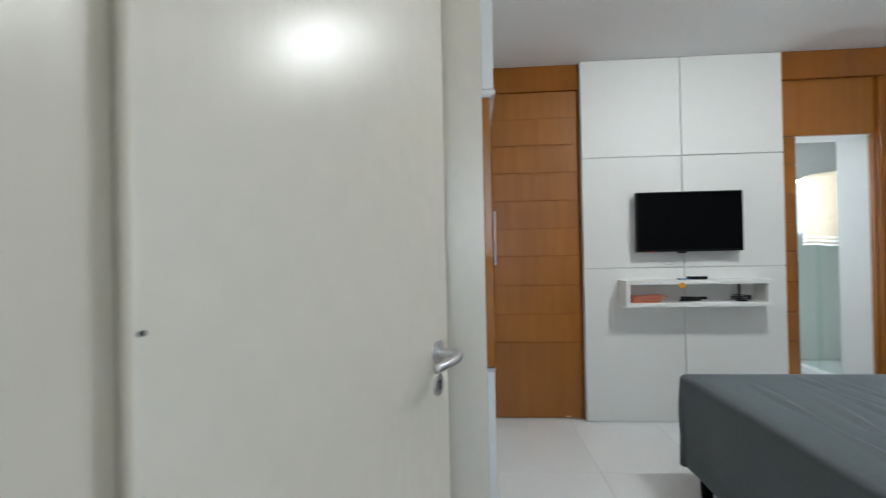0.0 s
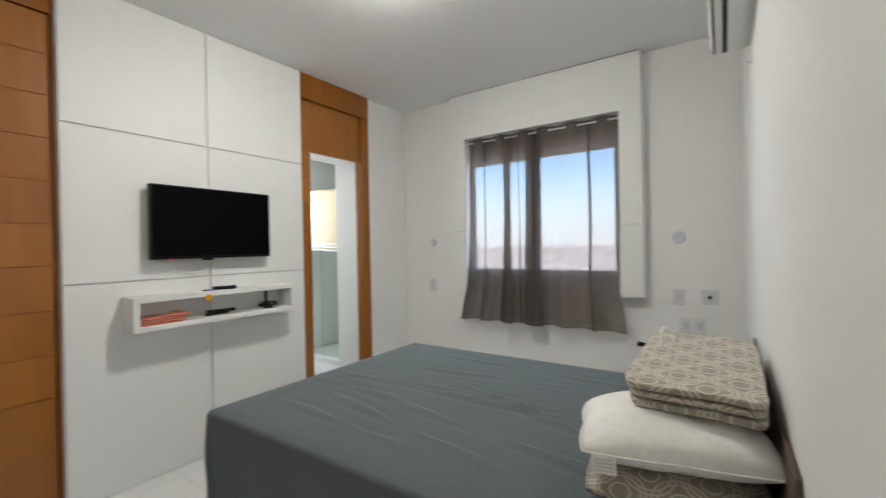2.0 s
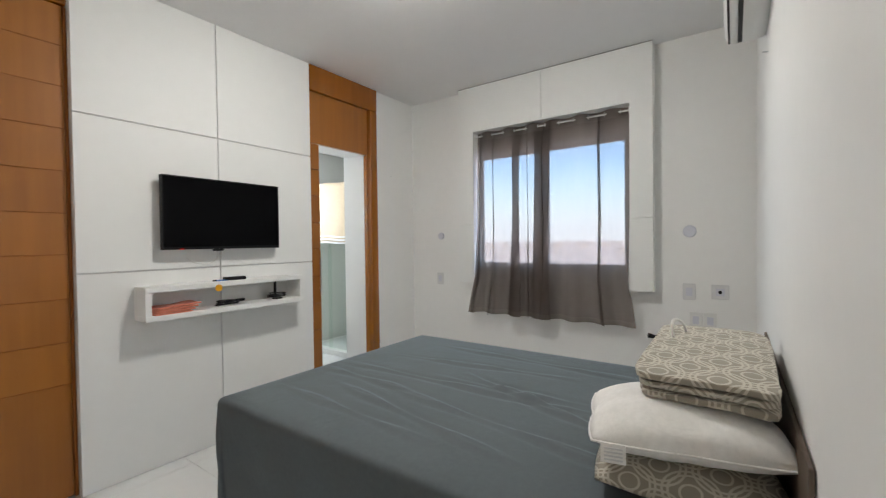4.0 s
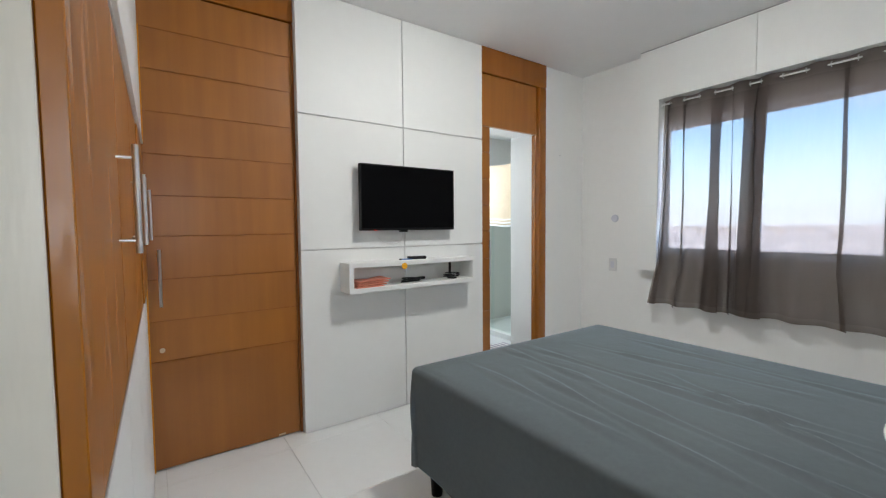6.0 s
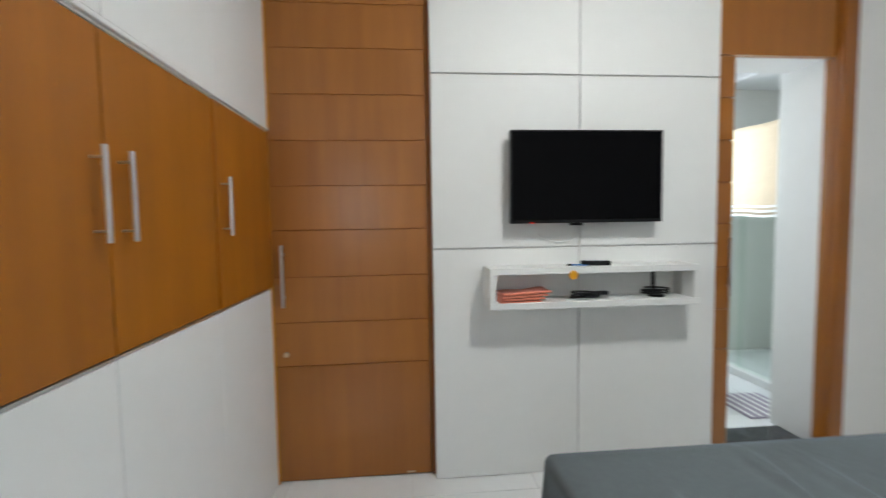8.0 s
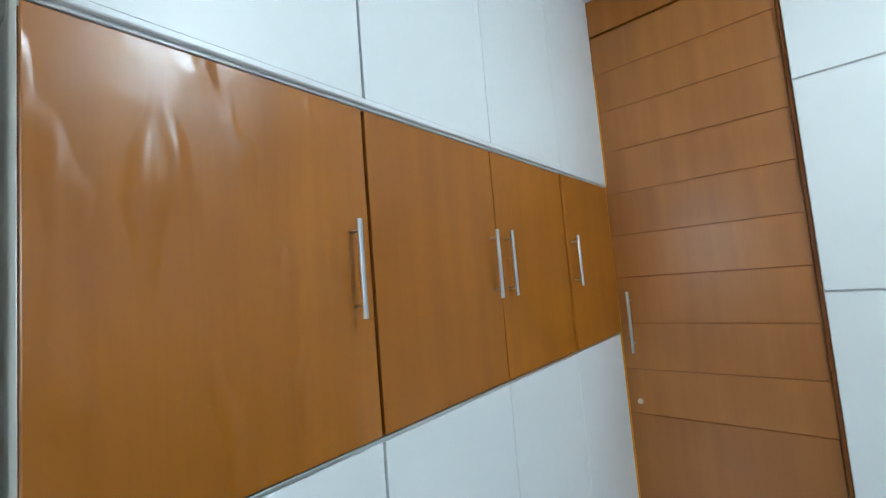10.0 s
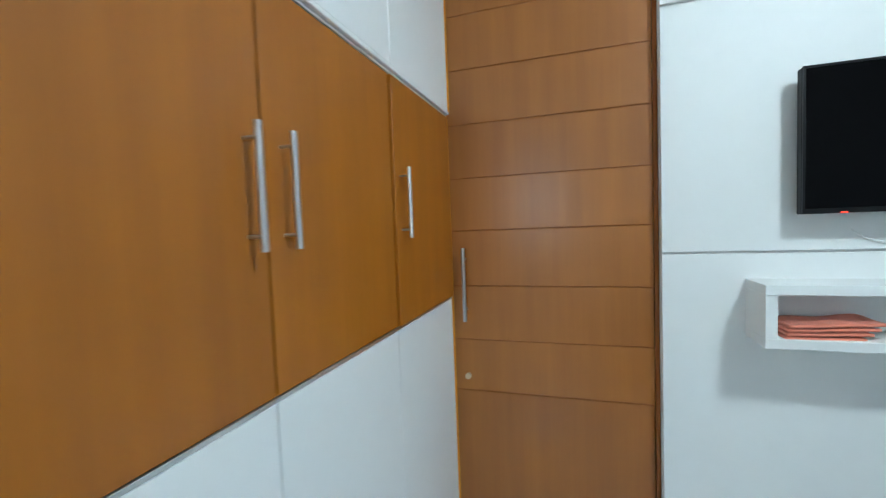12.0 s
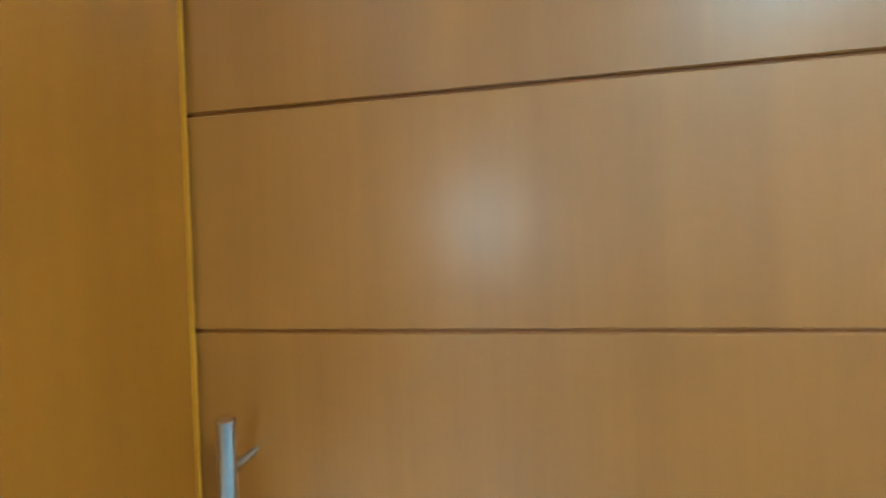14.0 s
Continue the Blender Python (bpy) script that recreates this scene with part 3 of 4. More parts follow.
def curtain(y0, y1, b0, b1, folds, seed, label):
    """An eyelet curtain hung from y0 to y1, its hem from b0 to b1; folds are (place, width, lean, spread at the hem)."""
    c = thing("curtain", label, "curtain", group="curtains at the window")
    rnd = random.Random(seed)
    phase = [rnd.uniform(0, 6.3) for _ in range(12)]

    def line(h):
        """The cloth's path in plan at the depth h below the heading: along the rod, and towards the room."""
        pts = [(0.0, 0.0)]
        for k, (place, width, lean, spread) in enumerate(folds):
            at_, w = place + lean * h + 0.006 * math.sin(4 * h + phase[k]), width * (1 + (spread - 1) * h) * (1 + 0.15 * math.sin(6 * h + phase[k]))
            last = pts[-1][0]
            pts += [(last + (at_ - w / 2 - last) * 0.5, 0.10), (at_ - w * 0.4, 0.0), (at_ + w * 0.42, -0.75), (at_ + w * 0.5, -1.0),
                    (at_ + w * 0.3, -0.85), (at_ - w * 0.35, -0.1), (at_ - w * 0.5, 0.15), (at_ - w * 0.25, 0.3), (at_ + w * 0.6, 0.2)]
        pts += [(pts[-1][0] * 0.5 + 0.5, 0.0), (1.0, -0.1)]
        return pts

    def at(s, z):
        h = (2.275 - z) / 1.64
        pts = line(h)
        d = s * (len(pts) - 1)
        i = min(int(d), len(pts) - 2)
        e = d - i
        g = [pts[max(i - 1, 0)], pts[i], pts[i + 1], pts[min(i + 2, len(pts) - 1)]]
        pos, q = [0.5 * (2 * g[1][k] + (g[2][k] - g[0][k]) * e + (2 * g[0][k] - 5 * g[1][k] + 4 * g[2][k] - g[3][k]) * e * e
                         + (3 * g[1][k] - g[0][k] - 3 * g[2][k] + g[3][k]) * e ** 3) for k in (0, 1)]
        pos = min(max(pos, 0.0), 1.0)
        free = 1 - math.exp(-9 * h)
        low = max(0.0, h - 0.5) / 0.5
        x = 3.392 - 0.004 * free + 0.046 * q * free + 0.026 * math.cos(6 * math.pi * pos) * math.exp(-9 * h)
        x += 0.012 * math.sin(15 * pos + 2.5 * h + seed) * h - 0.06 * low + 0.032 * low * math.sin(21 * pos + 1.2 * h + seed)
        fl = max(0.0, min(1.0, (h - 0.80) / 0.2)) ** 0.8
        a, b = y0 + (b0 - y0) * fl, y1 + (b1 - y1) * fl
        y = a + (b - a) * pos
        if x > 3.400:
            x = 3.400 + 0.026 * (1 - math.exp(-(x - 3.400) / 0.026))
        if z > 0.9:
            if x < 3.335:
                x = 3.335 - 0.02 * (1 - math.exp(-(3.335 - x) / 0.02))
            y = min(max(y, 0.664), 1.986)
        return Vector((x + 0.0005 * seed, y, z))

    n = 60 + 60 * len(folds)
    part("panel", surface(n, 26, lambda u, v: at(u, 2.205 - 1.525 * v)), CURTAIN, c, smooth=True)
    part("heading", surface(n, 3, lambda u, v: at(u, 2.275 - 0.07 * v)), HEADING, c, "eyelet heading", True)
    part("hem", surface(n, 2, lambda u, v: at(u, 0.680 - 0.04 * v)), HEADING, c, "doubled hem", True)
    for k in range(6):
        p = Vector((3.392, y0 + (y1 - y0) * (k + 0.5) / 6, 2.245))
        bm = bmesh.new()
        for a in range(20):
            t0, t1 = 2 * math.pi * a / 20, 2 * math.pi * (a + 1) / 20
            add_rod(bm, p + Vector((0.015 * math.cos(t0), 0, 0.015 * math.sin(t0))), p + Vector((0.015 * math.cos(t1), 0, 0.015 * math.sin(t1))), 0.0025, 6)
        part("eyelet", bm, ALU, c, "metal eyelet")
    return c


curtain(1.975, 1.325, 2.03, 1.31, [(0.06, 0.05, 0.0, 1.3), (0.26, 0.045, 0.02, 1.4), (0.60, 0.12, 0.01, 1.5), (0.77, 0.022, 0.02, 2.4), (0.925, 0.13, -0.005, 1.1)], 3,
        "taupe sheer eyelet curtain in deep folds, over the window")
curtain(1.375, 0.668, 1.38, 0.61, [(0.075, 0.12, 0.01, 1.2), (0.68, 0.03, 0.02, 1.8)], 8,
        "taupe sheer eyelet curtain drawn flat over the window")

# ---- bed ----
BX0, BX1, BY0, BY1, BTOP = 0.985, 2.395, -0.05, 1.865, 0.625
bed = thing("bed", "double bed made with a dark grey sheet", "bed")
part("base", box(BX0 + 0.03, BX1 - 0.03, BY0 + 0.02, BY1 - 0.03, 0.13, 0.34, 0.015, 2), SKIRT, bed, "black box base")
part("mattress", box(BX0 + 0.02, BX1 - 0.02, BY0 + 0.01, BY1 - 0.02, 0.342, BTOP - 0.045, 0.04, 3), WHITE_CLOTH, bed)
for x in (BX0 + 0.06, BX1 - 0.06):
    for y in (BY0 + 0.08, BY1 - 0.06):
        part("foot", rod((x, y, 0.0), (x, y, 0.132), 0.026, 18, 0.034), BLACK, bed, "black plastic foot")

CREASES = [((1.63, 1.70), (1.66, 0.45), 0.007), ((1.36, 1.52), (1.18, 0.60), 0.006), ((1.80, 1.10), (1.60, 0.55), 0.007), ((1.76, 1.02), (1.50, 0.30), 0.006),
           ((1.20, 1.75), (1.14, 0.9), 0.005), ((1.9, 1.6), (2.0, 0.7), 0.005), ((2.2, 1.5), (2.15, 0.4), 0.004), ((1.45, 1.25), (1.30, 0.2), 0.006),
           ((1.70, 1.20), (1.72, 0.50), 0.004), ((1.5, 1.80), (1.47, 1.2), 0.005)]


def crease(x, y):
    z = 0.0
    for (ax, ay), (bx, by), h in CREASES:
        dx, dy = bx - ax, by - ay
        ll = dx * dx + dy * dy
        t = ((x - ax) * dx + (y - ay) * dy) / ll
        if -0.1 < t < 1.1:
            d = abs((x - ax) * dy - (y - ay) * dx) / math.sqrt(ll) + 0.012 * math.sin(9 * t + ax * 7)
            z += 1.5 * h * math.exp(-(d / 0.011) ** 2) * max(0.0, min(1.0, (t + 0.1) * 3, (1.1 - t) * 3))
            z -= 0.5 * h * math.exp(-((d - 0.03) / 0.016) ** 2) * max(0.0, min(1.0, (t + 0.1) * 3, (1.1 - t) * 3))
    return z


def sheet_at(u, v):
    hang = 0.52
    x, y = BX0 - hang + u * (BX1 - BX0 + 2 * hang), BY0 + v * (BY1 - BY0 + hang)
    cx, cy = min(max(x, BX0), BX1), min(y, BY1)
    ox, oy = x - cx, y - cy
    drop = max(abs(ox), abs(oy))
    soft = noise.noise(Vector((x * 2.2, y * 2.2, 0.3)))
    if drop < 1e-6:
        edge = min(x - BX0, BX1 - x, BY1 - y)
        z = BTOP + crease(x, y) + 0.004 * soft - 0.008 * math.exp(-max(edge, 0) / 0.02)
        return Vector((x, y, z))
    d = Vector((ox, oy, 0)).normalized()
    r = 0.030
    if drop < r * 1.5:
        a = drop / r
        out, down = r * math.sin(min(a, 1.57)), r * (1 - math.cos(min(a, 1.57)))
    else:
        out, down = r, r + (drop - r * 1.5)
    along = y if abs(ox) > abs(oy) else x
    corner = abs(d.x * d.y) * 2
    k = min(1.0, down / 0.3)
    out += k * (-0.022 + 0.008 * math.sin(along * 13 + 1.3) + 0.010 * noise.noise(Vector((x * 3, y * 3, 2)))) + 0.03 * corner * k
    z = BTOP - 0.008 - down
    return Vector((cx + d.x * out, cy + d.y * out, max(z, 0.125 + 0.02 * noise.noise(Vector((x * 2, y * 2, 5))))))


part("sheet", surface(240, 240, sheet_at), SHEET, bed, "dark grey creased sheet", True)
part("headboard", box(1.03, 2.36, SOUTH + 0.002, SOUTH + 0.012, 0.05, 0.87, 0.004, 2), BOARD, bed, "low dark brown headboard")


def pillow_mesh(w, d, h, seed, sag=0.0):
    """A stuffed pillow with pinched corners and an edge seam, centred on its base."""
    def half(sign):
        def f(u, v):
            a, b = 2 * u - 1, 2 * v - 1
            puff = (max(0.0, 1 - a * a) * max(0.0, 1 - b * b)) ** 0.5
            pinch = 1 - 0.07 * (a * a * b * b)
            x = a * w / 2 * (1 - 0.05 * abs(a) * (1 - abs(b)) ** 2)
            y = b * d / 2 * (1 - 0.06 * abs(b) * (1 - abs(a)) ** 2)
            z = 0.38 * h + (0.62 if sign > 0 else -0.38) * h * puff + 0.012 * noise.noise(Vector((a * 3 + seed, b * 3, sign))) * puff - sag * (a * a)
            return Vector((x * pinch, y * pinch, z))
        return f
    bm = surface(30, 24, half(1))
    other = surface(30, 24, half(-1))
    me = bpy.data.meshes.new("tmp")
    other.to_mesh(me)
    other.free()
    bm.from_mesh(me)
    bpy.data.meshes.remove(me)
    bmesh.ops.remove_doubles(bm, verts=list(bm.verts), dist=0.0008)
    bmesh.ops.recalc_face_normals(bm, faces=list(bm.faces))
    return bm


def pillow_rim(w, d, h, n=24):
    """The pillow's edge, point by point, for its piped seam."""
    pts = []
    for k in range(4 * n + 1):
        side, e = divmod(k % (4 * n), n)
        e = 2 * e / n - 1
        a, b = ((-1, -e), (e, -1), (1, e), (-e, 1))[side]
        pinch = 1 - 0.07 * (a * a * b * b)
        pts.append((a * w / 2 * (1 - 0.05 * abs(a) * (1 - abs(b)) ** 2) * pinch, b * d / 2 * (1 - 0.06 * abs(b) * (1 - abs(a)) ** 2) * pinch, 0.38 * h))
    return pts


low = thing("pillow", "taupe pillow with a pale lattice print, on the bed", "pillow", pose(1.385, 0.155, BTOP + 0.002, 0, 0, 9), group="pillows on the bed")
part("cushion", pillow_mesh(0.50, 0.44, 0.130, 2), PRINT, low, "", True)
top = thing("pillow", "plump white pillow lying on the patterned one", "pillow", pose(1.300, 0.148, 0.735, 0, 0, 13), group="pillows on the bed")
part("cushion", pillow_mesh(0.36, 0.46, 0.152, 5), WHITE_CLOTH, top, "", True)
part("seam_piping", tube(pillow_rim(0.36, 0.46, 0.152), 0.0028, 6), WHITE_CLOTH, top, "thin sewn edge", True)
tag = part("label_tag", box(-0.179, -0.176, 0.137, 0.193, 0.014, 0.062, 0.001), WHITE_CLOTH, top, "white care label with grey lines")
for k in range(4):
    part("print_line", box(-0.1802, -0.1793, 0.144, 0.186, 0.021 + k * 0.009, 0.025 + k * 0.009), PLATE, tag)


def soft_box(x0, x1, y0, y1, z0, z1, round_, seed):
    """A stuffed or folded cloth block with soft edges and uneven faces."""
    bm = bmesh.new()
    bmesh.ops.create_cube(bm, size=1)
    bmesh.ops.bevel(bm, geom=list(bm.edges), offset=round_, segments=4, affect="EDGES", profile=0.6)
    bmesh.ops.subdivide_edges(bm, edges=list(bm.edges), cuts=3, use_grid_fill=True)
    bmesh.ops.transform(bm, matrix=Matrix.LocRotScale(((x0 + x1) / 2, (y0 + y1) / 2, (z0 + z1) / 2), None, (x1 - x0, y1 - y0, z1 - z0)), verts=list(bm.verts))
    for v in bm.verts:
        n = noise.noise_vector(v.co * 8 + Vector((seed, 0, 0)))
        v.co += Vector((0.007 * n.x, 0.007 * n.y, 0.06 * min(z1 - z0, 0.1) * n.z))
    return bm


def folded(name, label, x0, x1, y0, y1, z0, layers, t, mat, seed, rise=0.0):
    """A blanket folded into soft layers, rounded at the fold."""
    b = thing(name, label, "blanket")
    rnd = random.Random(seed)
    for k in range(layers):
        ox, oy = rnd.uniform(-0.014, 0.010), rnd.uniform(-0.010, 0.012)
        zz = z0 + k * t
        bm = soft_box(x0 + ox, x1, y0, y1 + oy, zz, zz + t * 0.90, 0.16, seed + k)
        for v in bm.verts:
            v.co.z += rise * (v.co.x - x0) - 0.15 * max(0.0, 0.02 - v.co.y) * (1 - 0.2 * k)
        part("layer", bm, mat, b, "", True)
    return b


blanket = folded("folded_blanket", "folded taupe blanket with a pale lattice print, on the pillows", 1.225, 1.80, -0.06, 0.252, 0.880, 3, 0.0228, PRINT, 4, 0.045)
part("strap", tube([(1.60, 0.195, 0.962), (1.61, 0.20, 1.000), (1.65, 0.195, 1.013), (1.68, 0.175, 0.998), (1.69, 0.165, 0.968)], 0.0042), WHITE_CLOTH, blanket, "pale loop of strap", True)
part("pull", rod((1.60, 0.235, 0.955), (1.585, 0.268, 0.962), 0.004, 12, 0.009), BLACK, blanket, "black tassel pull")
bag = thing("quilt_pack", "lattice-printed quilt pack standing under the blanket", "quilt pack", pose(1.73, 0.085, BTOP + 0.004))
part("pack", soft_box(-0.19, 0.17, -0.14, 0.13, 0.0, 0.283, 0.10, 7), PRINT, bag, "", True)
part("edge_piping", tube([(-0.175, 0.124, 0.06), (-0.178, 0.128, 0.15), (-0.172, 0.124, 0.24), (-0.10, 0.129, 0.265), (0.10, 0.129, 0.265)], 0.005), WHITE_CLOTH, bag, "white piped edge", True)

# ---- TV and shelf ----
tv = thing("television", "black flat-screen television, switched off, on the panelled wall", "television")
part("body", box(1.069, 1.804, 2.690, 2.722, 1.259, 1.691, 0.004, 2), BLACK, tv)
part("screen", box(1.076, 1.797, 2.6835, 2.6895, 1.275, 1.684, 0.001), SCREEN, tv, "dark glossy screen")
part("bezel", boxes((1.069, 1.804, 2.683, 2.6895, 1.259, 1.2745), (1.069, 1.804, 2.683, 2.6895, 1.6845, 1.691), (1.069, 1.0755, 2.683, 2.6895, 1.2745, 1.6845),
                    (1.7975, 1.804, 2.683, 2.6895, 1.2745, 1.6845)), BLACK, tv)
part("led", box(1.160, 1.178, 2.6822, 2.6832, 1.2595, 1.2630), RED, tv, "red standby light")
part("mount", box(1.36, 1.50, 2.7225, 2.7565, 1.40, 1.56), BLACK, tv, "black wall mount")
part("back_bulge", box(1.20, 1.68, 2.7225, 2.738, 1.275, 1.39, 0.005), BLACK, tv)
part("sensor", box(1.36, 1.42, 2.695, 2.72, 1.247, 1.2585, 0.003), BLACK, tv)

wire = thing("cable", "thin white cable hanging under the television", "cable")
part("wire", tube([(1.40, 2.745, 1.28), (1.40, 2.748, 1.20), (1.34, 2.750, 1.165), (1.26, 2.752, 1.18), (1.22, 2.752, 1.21)], 0.0025, 6), WHITE_PLASTIC, wire, "", True)
wire = thing("cable", "thin white cable running down to the shelf", "cable")
part("wire", tube([(1.43, 2.745, 1.27), (1.43, 2.752, 1.18), (1.425, 2.750, 1.10), (1.425, 2.748, 1.064)], 0.003, 6), WHITE_PLASTIC, wire, "", True)

SX0, SX1, SY0, SY1, SZ0, SZ1 = 0.949, 1.945, 2.603, 2.756, 0.870, 1.058
shelf = thing("wall_shelf", "white open box shelf on the wall under the television", "shelf")
part("top_board", box(SX0, SX1, SY0, SY1, SZ1 - 0.03, SZ1, 0.0015), PANEL, shelf)
part("bottom_board", box(SX0, SX1, SY0, SY1, SZ0, SZ0 + 0.03, 0.0015), PANEL, shelf)
part("side_board", box(SX0, SX0 + 0.03, SY0, SY1, SZ0 + 0.03, SZ1 - 0.03), PANEL, shelf)
part("side_board", box(SX1 - 0.03, SX1, SY0, SY1, SZ0 + 0.03, SZ1 - 0.03), PANEL, shelf)

remote = thing("remote_control", "black remote control lying on the shelf", "remote control", pose(1.465, 2.66, SZ1 + 0.0005, 0, 0, -8))
part("case", box(-0.066, 0.066, -0.022, 0.022, 0, 0.022, 0.007, 3), BLACK, remote)
for i in range(6):
    for j in range(2):
        part("button", box(-0.048 + i * 0.016, -0.038 + i * 0.016, -0.012 + j * 0.014, -0.003 + j * 0.014, 0.0216, 0.0232), GREY_PLASTIC, remote)
pen = thing("pen", "small blue pen lying on the shelf", "pen", pose(1.385, 2.655, SZ1 + 0.0045, 0, 0, -12))
part("barrel", rod((-0.035, 0, 0), (0.035, 0, 0), 0.004, 10), BLUE, pen)
part("cap", rod((-0.055, 0, 0), (-0.035, 0, 0), 0.0046, 10), BLACK, pen)

towel_small = thing("folded_cloth", "folded coral-pink cloth on the shelf", "cloth", pose(1.092, 2.675, SZ0 + 0.031, 0, 0, 4))
for k in range(4):
    w = 0.098 - 0.004 * k
    part("layer", surface(22, 12, lambda u, v, k=k, w=w: Vector(((2 * u - 1) * w + 0.02 * k * u, (2 * v - 1) * 0.062, 0.004 + k * 0.0115 + 0.010 * u * (k / 3) + 0.003 * math.sin(9 * u + k) * math.sin(5 * v))), 0.008), CORAL, towel_small, "", True)
box1 = thing("cable_coil", "coiled black cable lying in the shelf", "cable", pose(1.42, 2.665, SZ0 + 0.0305))
pts = []
for k in range(40):
    a = k * 0.62
    r = 0.052 + 0.010 * math.sin(k * 1.7)
    pts.append((r * math.cos(a) * 1.25, r * 0.62 * math.sin(a), 0.005 + 0.0007 * k + 0.002 * math.sin(k)))
part("coil", tube(pts, 0.0038, 6), BLACK, box1, "", True)
part("plug", box(0.05, 0.11, -0.012, 0.012, 0.016, 0.034, 0.004), BLACK, box1)
router = thing("webcam", "small black device on a stand with a coiled lead", "device", pose(1.775, 2.675, SZ0 + 0.0305))
part("base", rod((0, 0, 0), (0, 0, 0.010), 0.038, 24, 0.032), BLACK, router)
part("stem", box(-0.009, 0.009, 0.02, 0.03, 0.008, 0.1265, 0.002), BLACK, router)
pts = [(0.06 * math.cos(k * 0.7) * 1.1 - 0.012, 0.035 * math.sin(k * 0.7) - 0.012, 0.014 + 0.0013 * k) for k in range(22)]
part("lead", tube(pts, 0.0045, 6), BLACK, router, "", True)
disc = thing("sticker", "round orange-yellow sticker on the shelf edge", "sticker", pose(1.335, SY0 - 0.0004, 1.022))
part("disc", rod((0, 0, 0), (0, -0.002, 0), 0.021, 28), YELLOW, disc)

# ---- fittings on the walls ----


def plate(y, z, w, h, label, kind_of, round_=False, mat=None):
    p = thing("wall_plate" if not round_ else "blanking_plate", label, kind_of, pose(EAST - 0.0005, y, z))
    if round_:
        part("cover", rod((0, 0, 0), (-0.012, 0, 0), w / 2, 30, w / 2 * 0.9), mat or GREY_PLASTIC, p)
    else:
        part("cover", box(-0.009, 0, -w / 2, w / 2, -h / 2, h / 2, 0.004, 2), PLATE, p)
        part("insert", box(-0.012, -0.0088, -w / 4, w / 4, -h / 4, h / 4, 0.002), GREY_PLASTIC, p)
    return p


plate(2.437, 0.92, 0.075, 0.118, "pale grey wall socket beside the window", "socket")
plate(2.423, 1.342, 0.07, 0.07, "round grey blank cover on the wall", "wall cover", round_=True)
plate(0.287, 1.337, 0.085, 0.085, "round lilac-grey blank cover on the wall", "wall cover", round_=True)
plate(0.290, 0.912, 0.08, 0.115, "grey wall socket above the bedside", "socket")
s = plate(0.108, 0.918, 0.10, 0.10, "square white wall socket with one outlet", "socket")
part("outlet", rod((-0.0118, 0, 0), (-0.0128, 0, 0), 0.012, 18), BLACK, s)
plate(0.25, 0.715, 0.075, 0.11, "white blank plate low on the wall", "wall cover").children[0].data.materials[0] = WHITE_PLASTIC
plate(0.165, 0.715, 0.075, 0.11, "white blank plate low on the wall", "wall cover").children[0].data.materials[0] = WHITE_PLASTIC
nail = thing("nail", "small nail in the white wall", "nail")
part("shaft", rod((2.35, SOUTH - 0.001, 2.09), (2.35, SOUTH + 0.02, 2.094), 0.0025, 8), STEEL, nail)
nail = thing("nail", "small nail in the white wall beside the doorway", "nail")
part("shaft", rod((3.10, 2.781, 1.93), (3.10, 2.768, 1.932), 0.003, 8), STEEL, nail)

ac = thing("air_conditioner", "white split air conditioner high above the bed", "air conditioner")
bm = bmesh.new()
prof = [(SOUTH + 0.001, 2.215), (SOUTH + 0.05, 2.203), (0.01, 2.203), (0.050, 2.210), (0.066, 2.24), (0.074, 2.44), (0.055, 2.48), (SOUTH + 0.001, 2.485)]
ends = [[bm.verts.new((x, y, z)) for y, z in prof] for x in (1.66, 2.48)]
for k in range(len(prof)):
    j = (k + 1) % len(prof)
    bm.faces.new((ends[0][k], ends[0][j], ends[1][j], ends[1][k]))
bm.faces.new(ends[0][::-1])
bm.faces.new(ends[1])
bmesh.ops.recalc_face_normals(bm, faces=list(bm.faces))
part("casing", bm, WHITE_PLASTIC, ac)
part("outlet_slot", box(1.70, 2.455, 0.000, 0.016, 2.199, 2.2045), BLACK, ac, "dark air outlet")
part("louver", box(1.70, 2.455, 0.019, 0.042, 2.199, 2.2025, 0.001), WHITE_PLASTIC, ac)
part("slot", box(1.69, 2.47, 0.046, 0.054, 2.2065, 2.214), BLACK, ac, "dark seam above the louver")

# ---- ceiling lamp ----
lamp = thing("ceiling_lamp", "round white ceiling lamp, switched on", "ceiling lamp", pose(1.55, 1.37, CEIL))
part("base", rod((0, 0, -0.001), (0, 0, -0.022), 0.15, 40), WHITE_PLASTIC, lamp)
part("diffuser", surface(40, 8, lambda u, v: Vector((0.118 * math.sin(v * math.pi / 2 * 1.0) * math.cos(2 * math.pi * u), 0.118 * math.sin(v * math.pi / 2) * math.sin(2 * math.pi * u),
                                                      -0.0225 - 0.055 * math.cos(v * math.pi / 2) ** 0.8))), LAMP, lamp, "glowing round diffuser", True)

# ---- bathroom things ----
screen = thing("shower_screen", "greenish glass shower screen with a steel rail", "shower screen")
g = part("pane", box(3.236, 3.244, 3.10, 3.90, 0.06, 1.93), GREEN_GLASS, screen)
g.visible_shadow = False
g = part("pane", box(3.250, 3.258, 3.86, 4.48, 0.06, 1.93), GREEN_GLASS, screen)
g.visible_shadow = False
part("rail", box(3.232, 3.262, 3.07, 4.498, 1.93, 1.965, 0.003), ALU, screen)
part("curb", box(3.20, 3.29, 3.07, 4.498, 0.0, 0.06, 0.004), WHITE_PLASTIC, screen, "white curb")
hung = thing("towel", "beige towel with white striped hem hung over the shower screen", "towel")
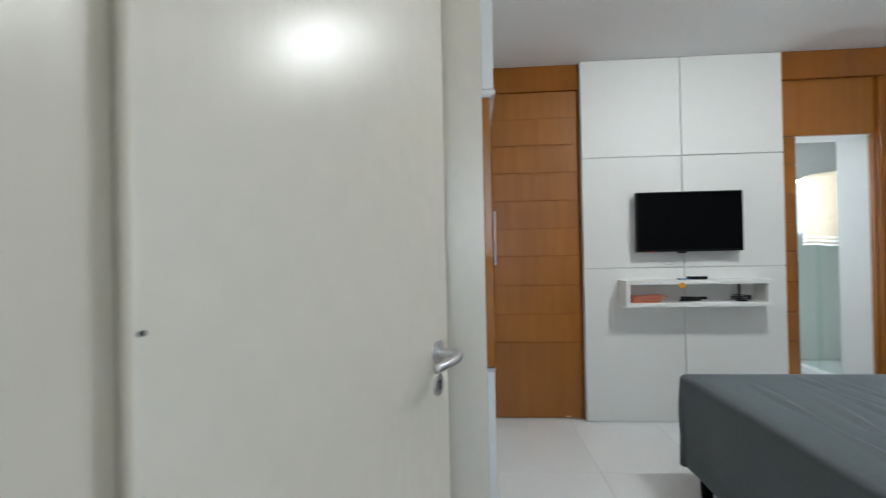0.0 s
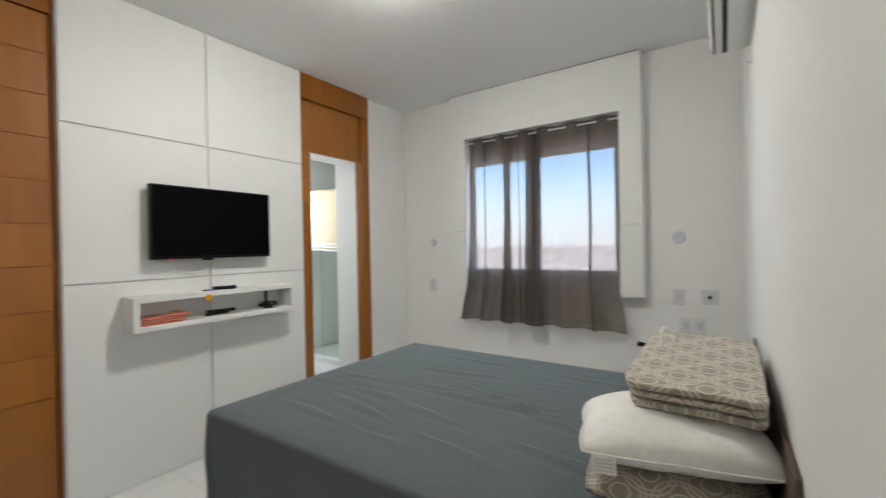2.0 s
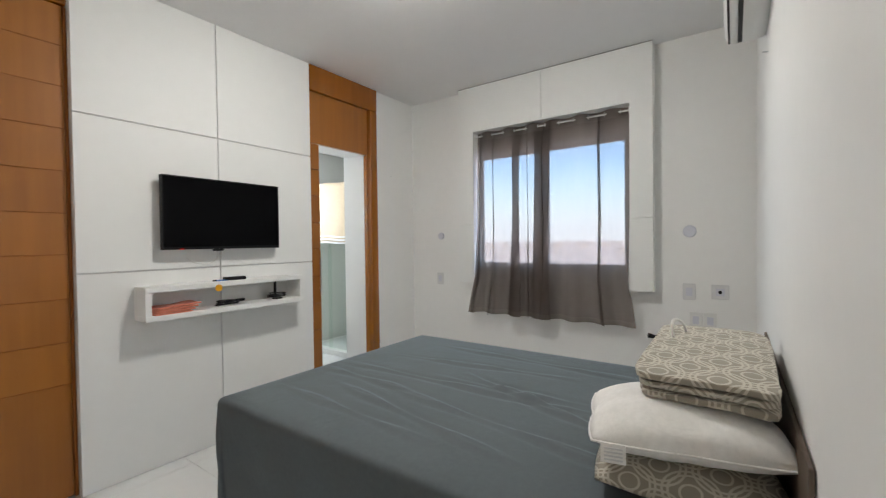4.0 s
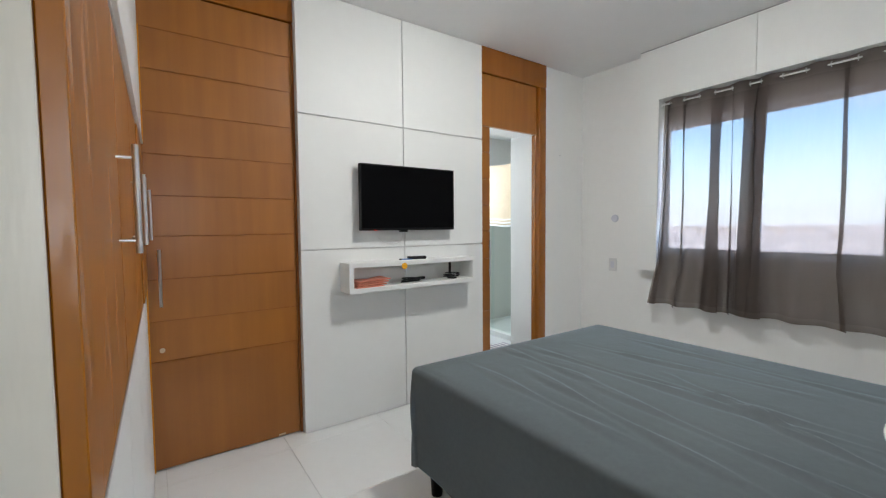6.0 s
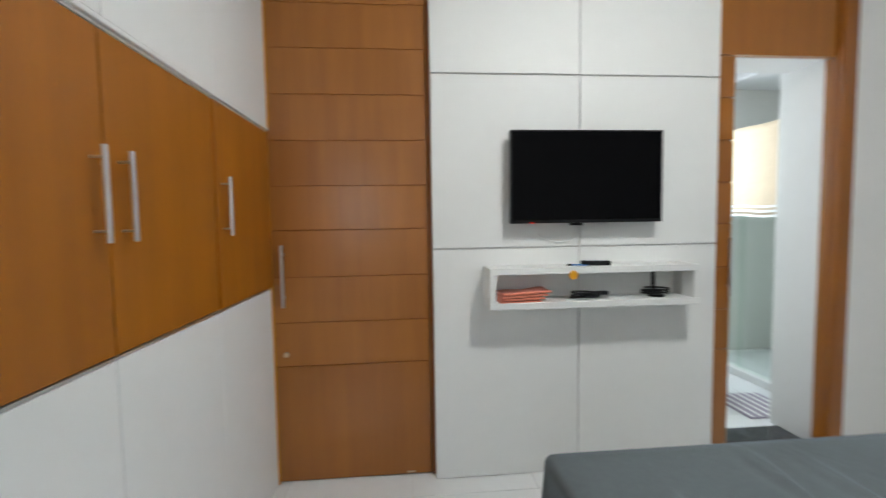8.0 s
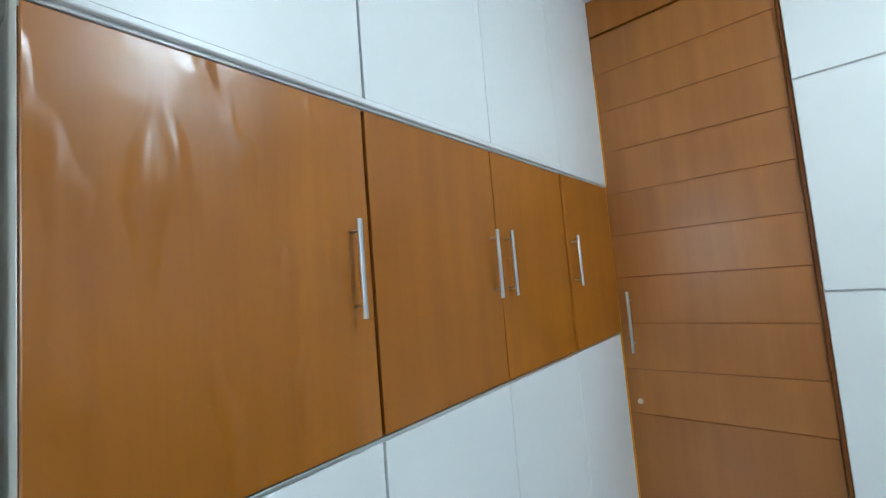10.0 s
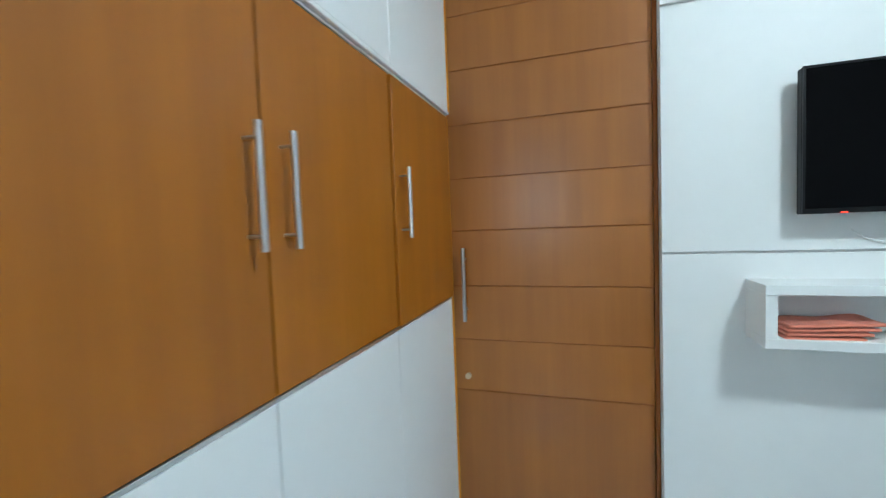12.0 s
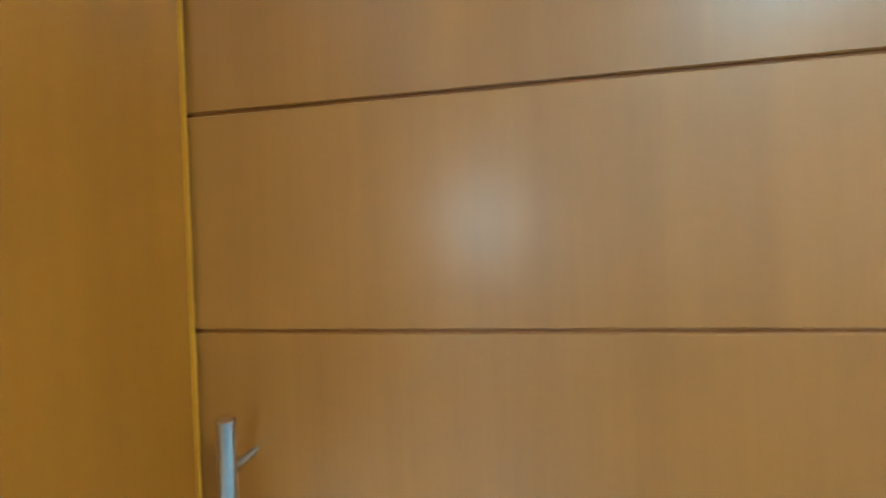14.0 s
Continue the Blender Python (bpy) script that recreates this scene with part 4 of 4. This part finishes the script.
part("cloth", surface(20, 16, lambda u, v: Vector((3.226 - 0.006 * math.sin(u * 13) * v, 3.22 + 0.80 * u, 1.975 - 0.68 * v + 0.008 * math.sin(u * 9))), 0.006), TOWEL, hung, "", True)
for k, z in enumerate((1.30, 1.335, 1.37)):
    part("stripe", surface(20, 1, lambda u, v, z=z: Vector((3.217 - 0.006 * math.sin(u * 13), 3.22 + 0.80 * u, z - 0.018 * v + 0.008 * math.sin(u * 9))), 0.003), WHITE_CLOTH, hung, "white stripe")
wc = thing("toilet", "white ceramic toilet in the bathroom", "toilet", pose(2.62, 3.72, 0, 0, 0, 0))


def bowl(u, v):
    a = 2 * math.pi * u
    r = [0.11, 0.12, 0.15, 0.19, 0.205, 0.20, 0.15, 0.0][min(7, int(v * 7 + 1e-6))]
    z = [0.0, 0.10, 0.22, 0.34, 0.40, 0.415, 0.42, 0.42][min(7, int(v * 7 + 1e-6))]
    return Vector((r * 1.25 * math.cos(a), r * math.sin(a), z))


part("bowl", surface(28, 7, bowl), CERAMIC, wc, "", True)
part("lid", surface(28, 3, lambda u, v: Vector((0.26 * v * math.cos(2 * math.pi * u), 0.205 * v * math.sin(2 * math.pi * u), 0.445 - 0.012 * v ** 4)), 0.015), CERAMIC, wc, "closed seat lid", True)
part("tank", box(-0.46, -0.27, -0.19, 0.19, 0.36, 0.78, 0.03, 3), CERAMIC, wc)
rug = thing("bath_mat", "small mauve bath mat with a pale grid on the floor", "bath mat")
part("cloth", box(2.72, 3.08, 3.16, 3.52, 0.0005, 0.012, 0.004), MAT, rug)
for k in range(6):
    part("rib", box(2.735 + k * 0.058, 2.75 + k * 0.058, 3.17, 3.51, 0.0115, 0.0145), WHITE_CLOTH, rug)

# ---- outside ----
land = structure("ground", box(3.7, 4000, -3000, 3000, -11.0, -10.0), HAZE, "hazy town and land far below", "ground")
rnd = random.Random(11)
for k in range(60):
    x, y = rnd.uniform(260, 1000), rnd.uniform(-420, 640)
    h, w = rnd.uniform(3, 6.5), rnd.uniform(6, 15)
    b = thing("house", "pale distant house with a flat roof", "house", pose(x, y, -10, 0, 0, rnd.uniform(0, 40)), group="distant houses")
    part("wall", box(-w / 2, w / 2, -w / 2, w / 2, 0, h), HOUSE, b)
    part("roof", box(-w / 2 - 0.4, w / 2 + 0.4, -w / 2 - 0.4, w / 2 + 0.4, h, h + 0.6), HAZE, b)

# ---- floor tiles ----
tile = bmesh.new()
add_box(tile, -0.2991, 0.2991, -0.2991, 0.2991, -0.008, 0.0, 0.0012)
tile_mesh = bpy.data.meshes.new("tile")
tile.to_mesh(tile_mesh)
tile.free()
tile_mesh.materials.append(FLOOR)
for i in range(-2, 7):
    for j in range(-5, 5):
        t = new("tile", tile_mesh)
        t.parent = floor
        t.location = (0.585 + 0.3 + 0.6 * (i - 1), 2.04 - 0.3 + 0.6 * j, 0)
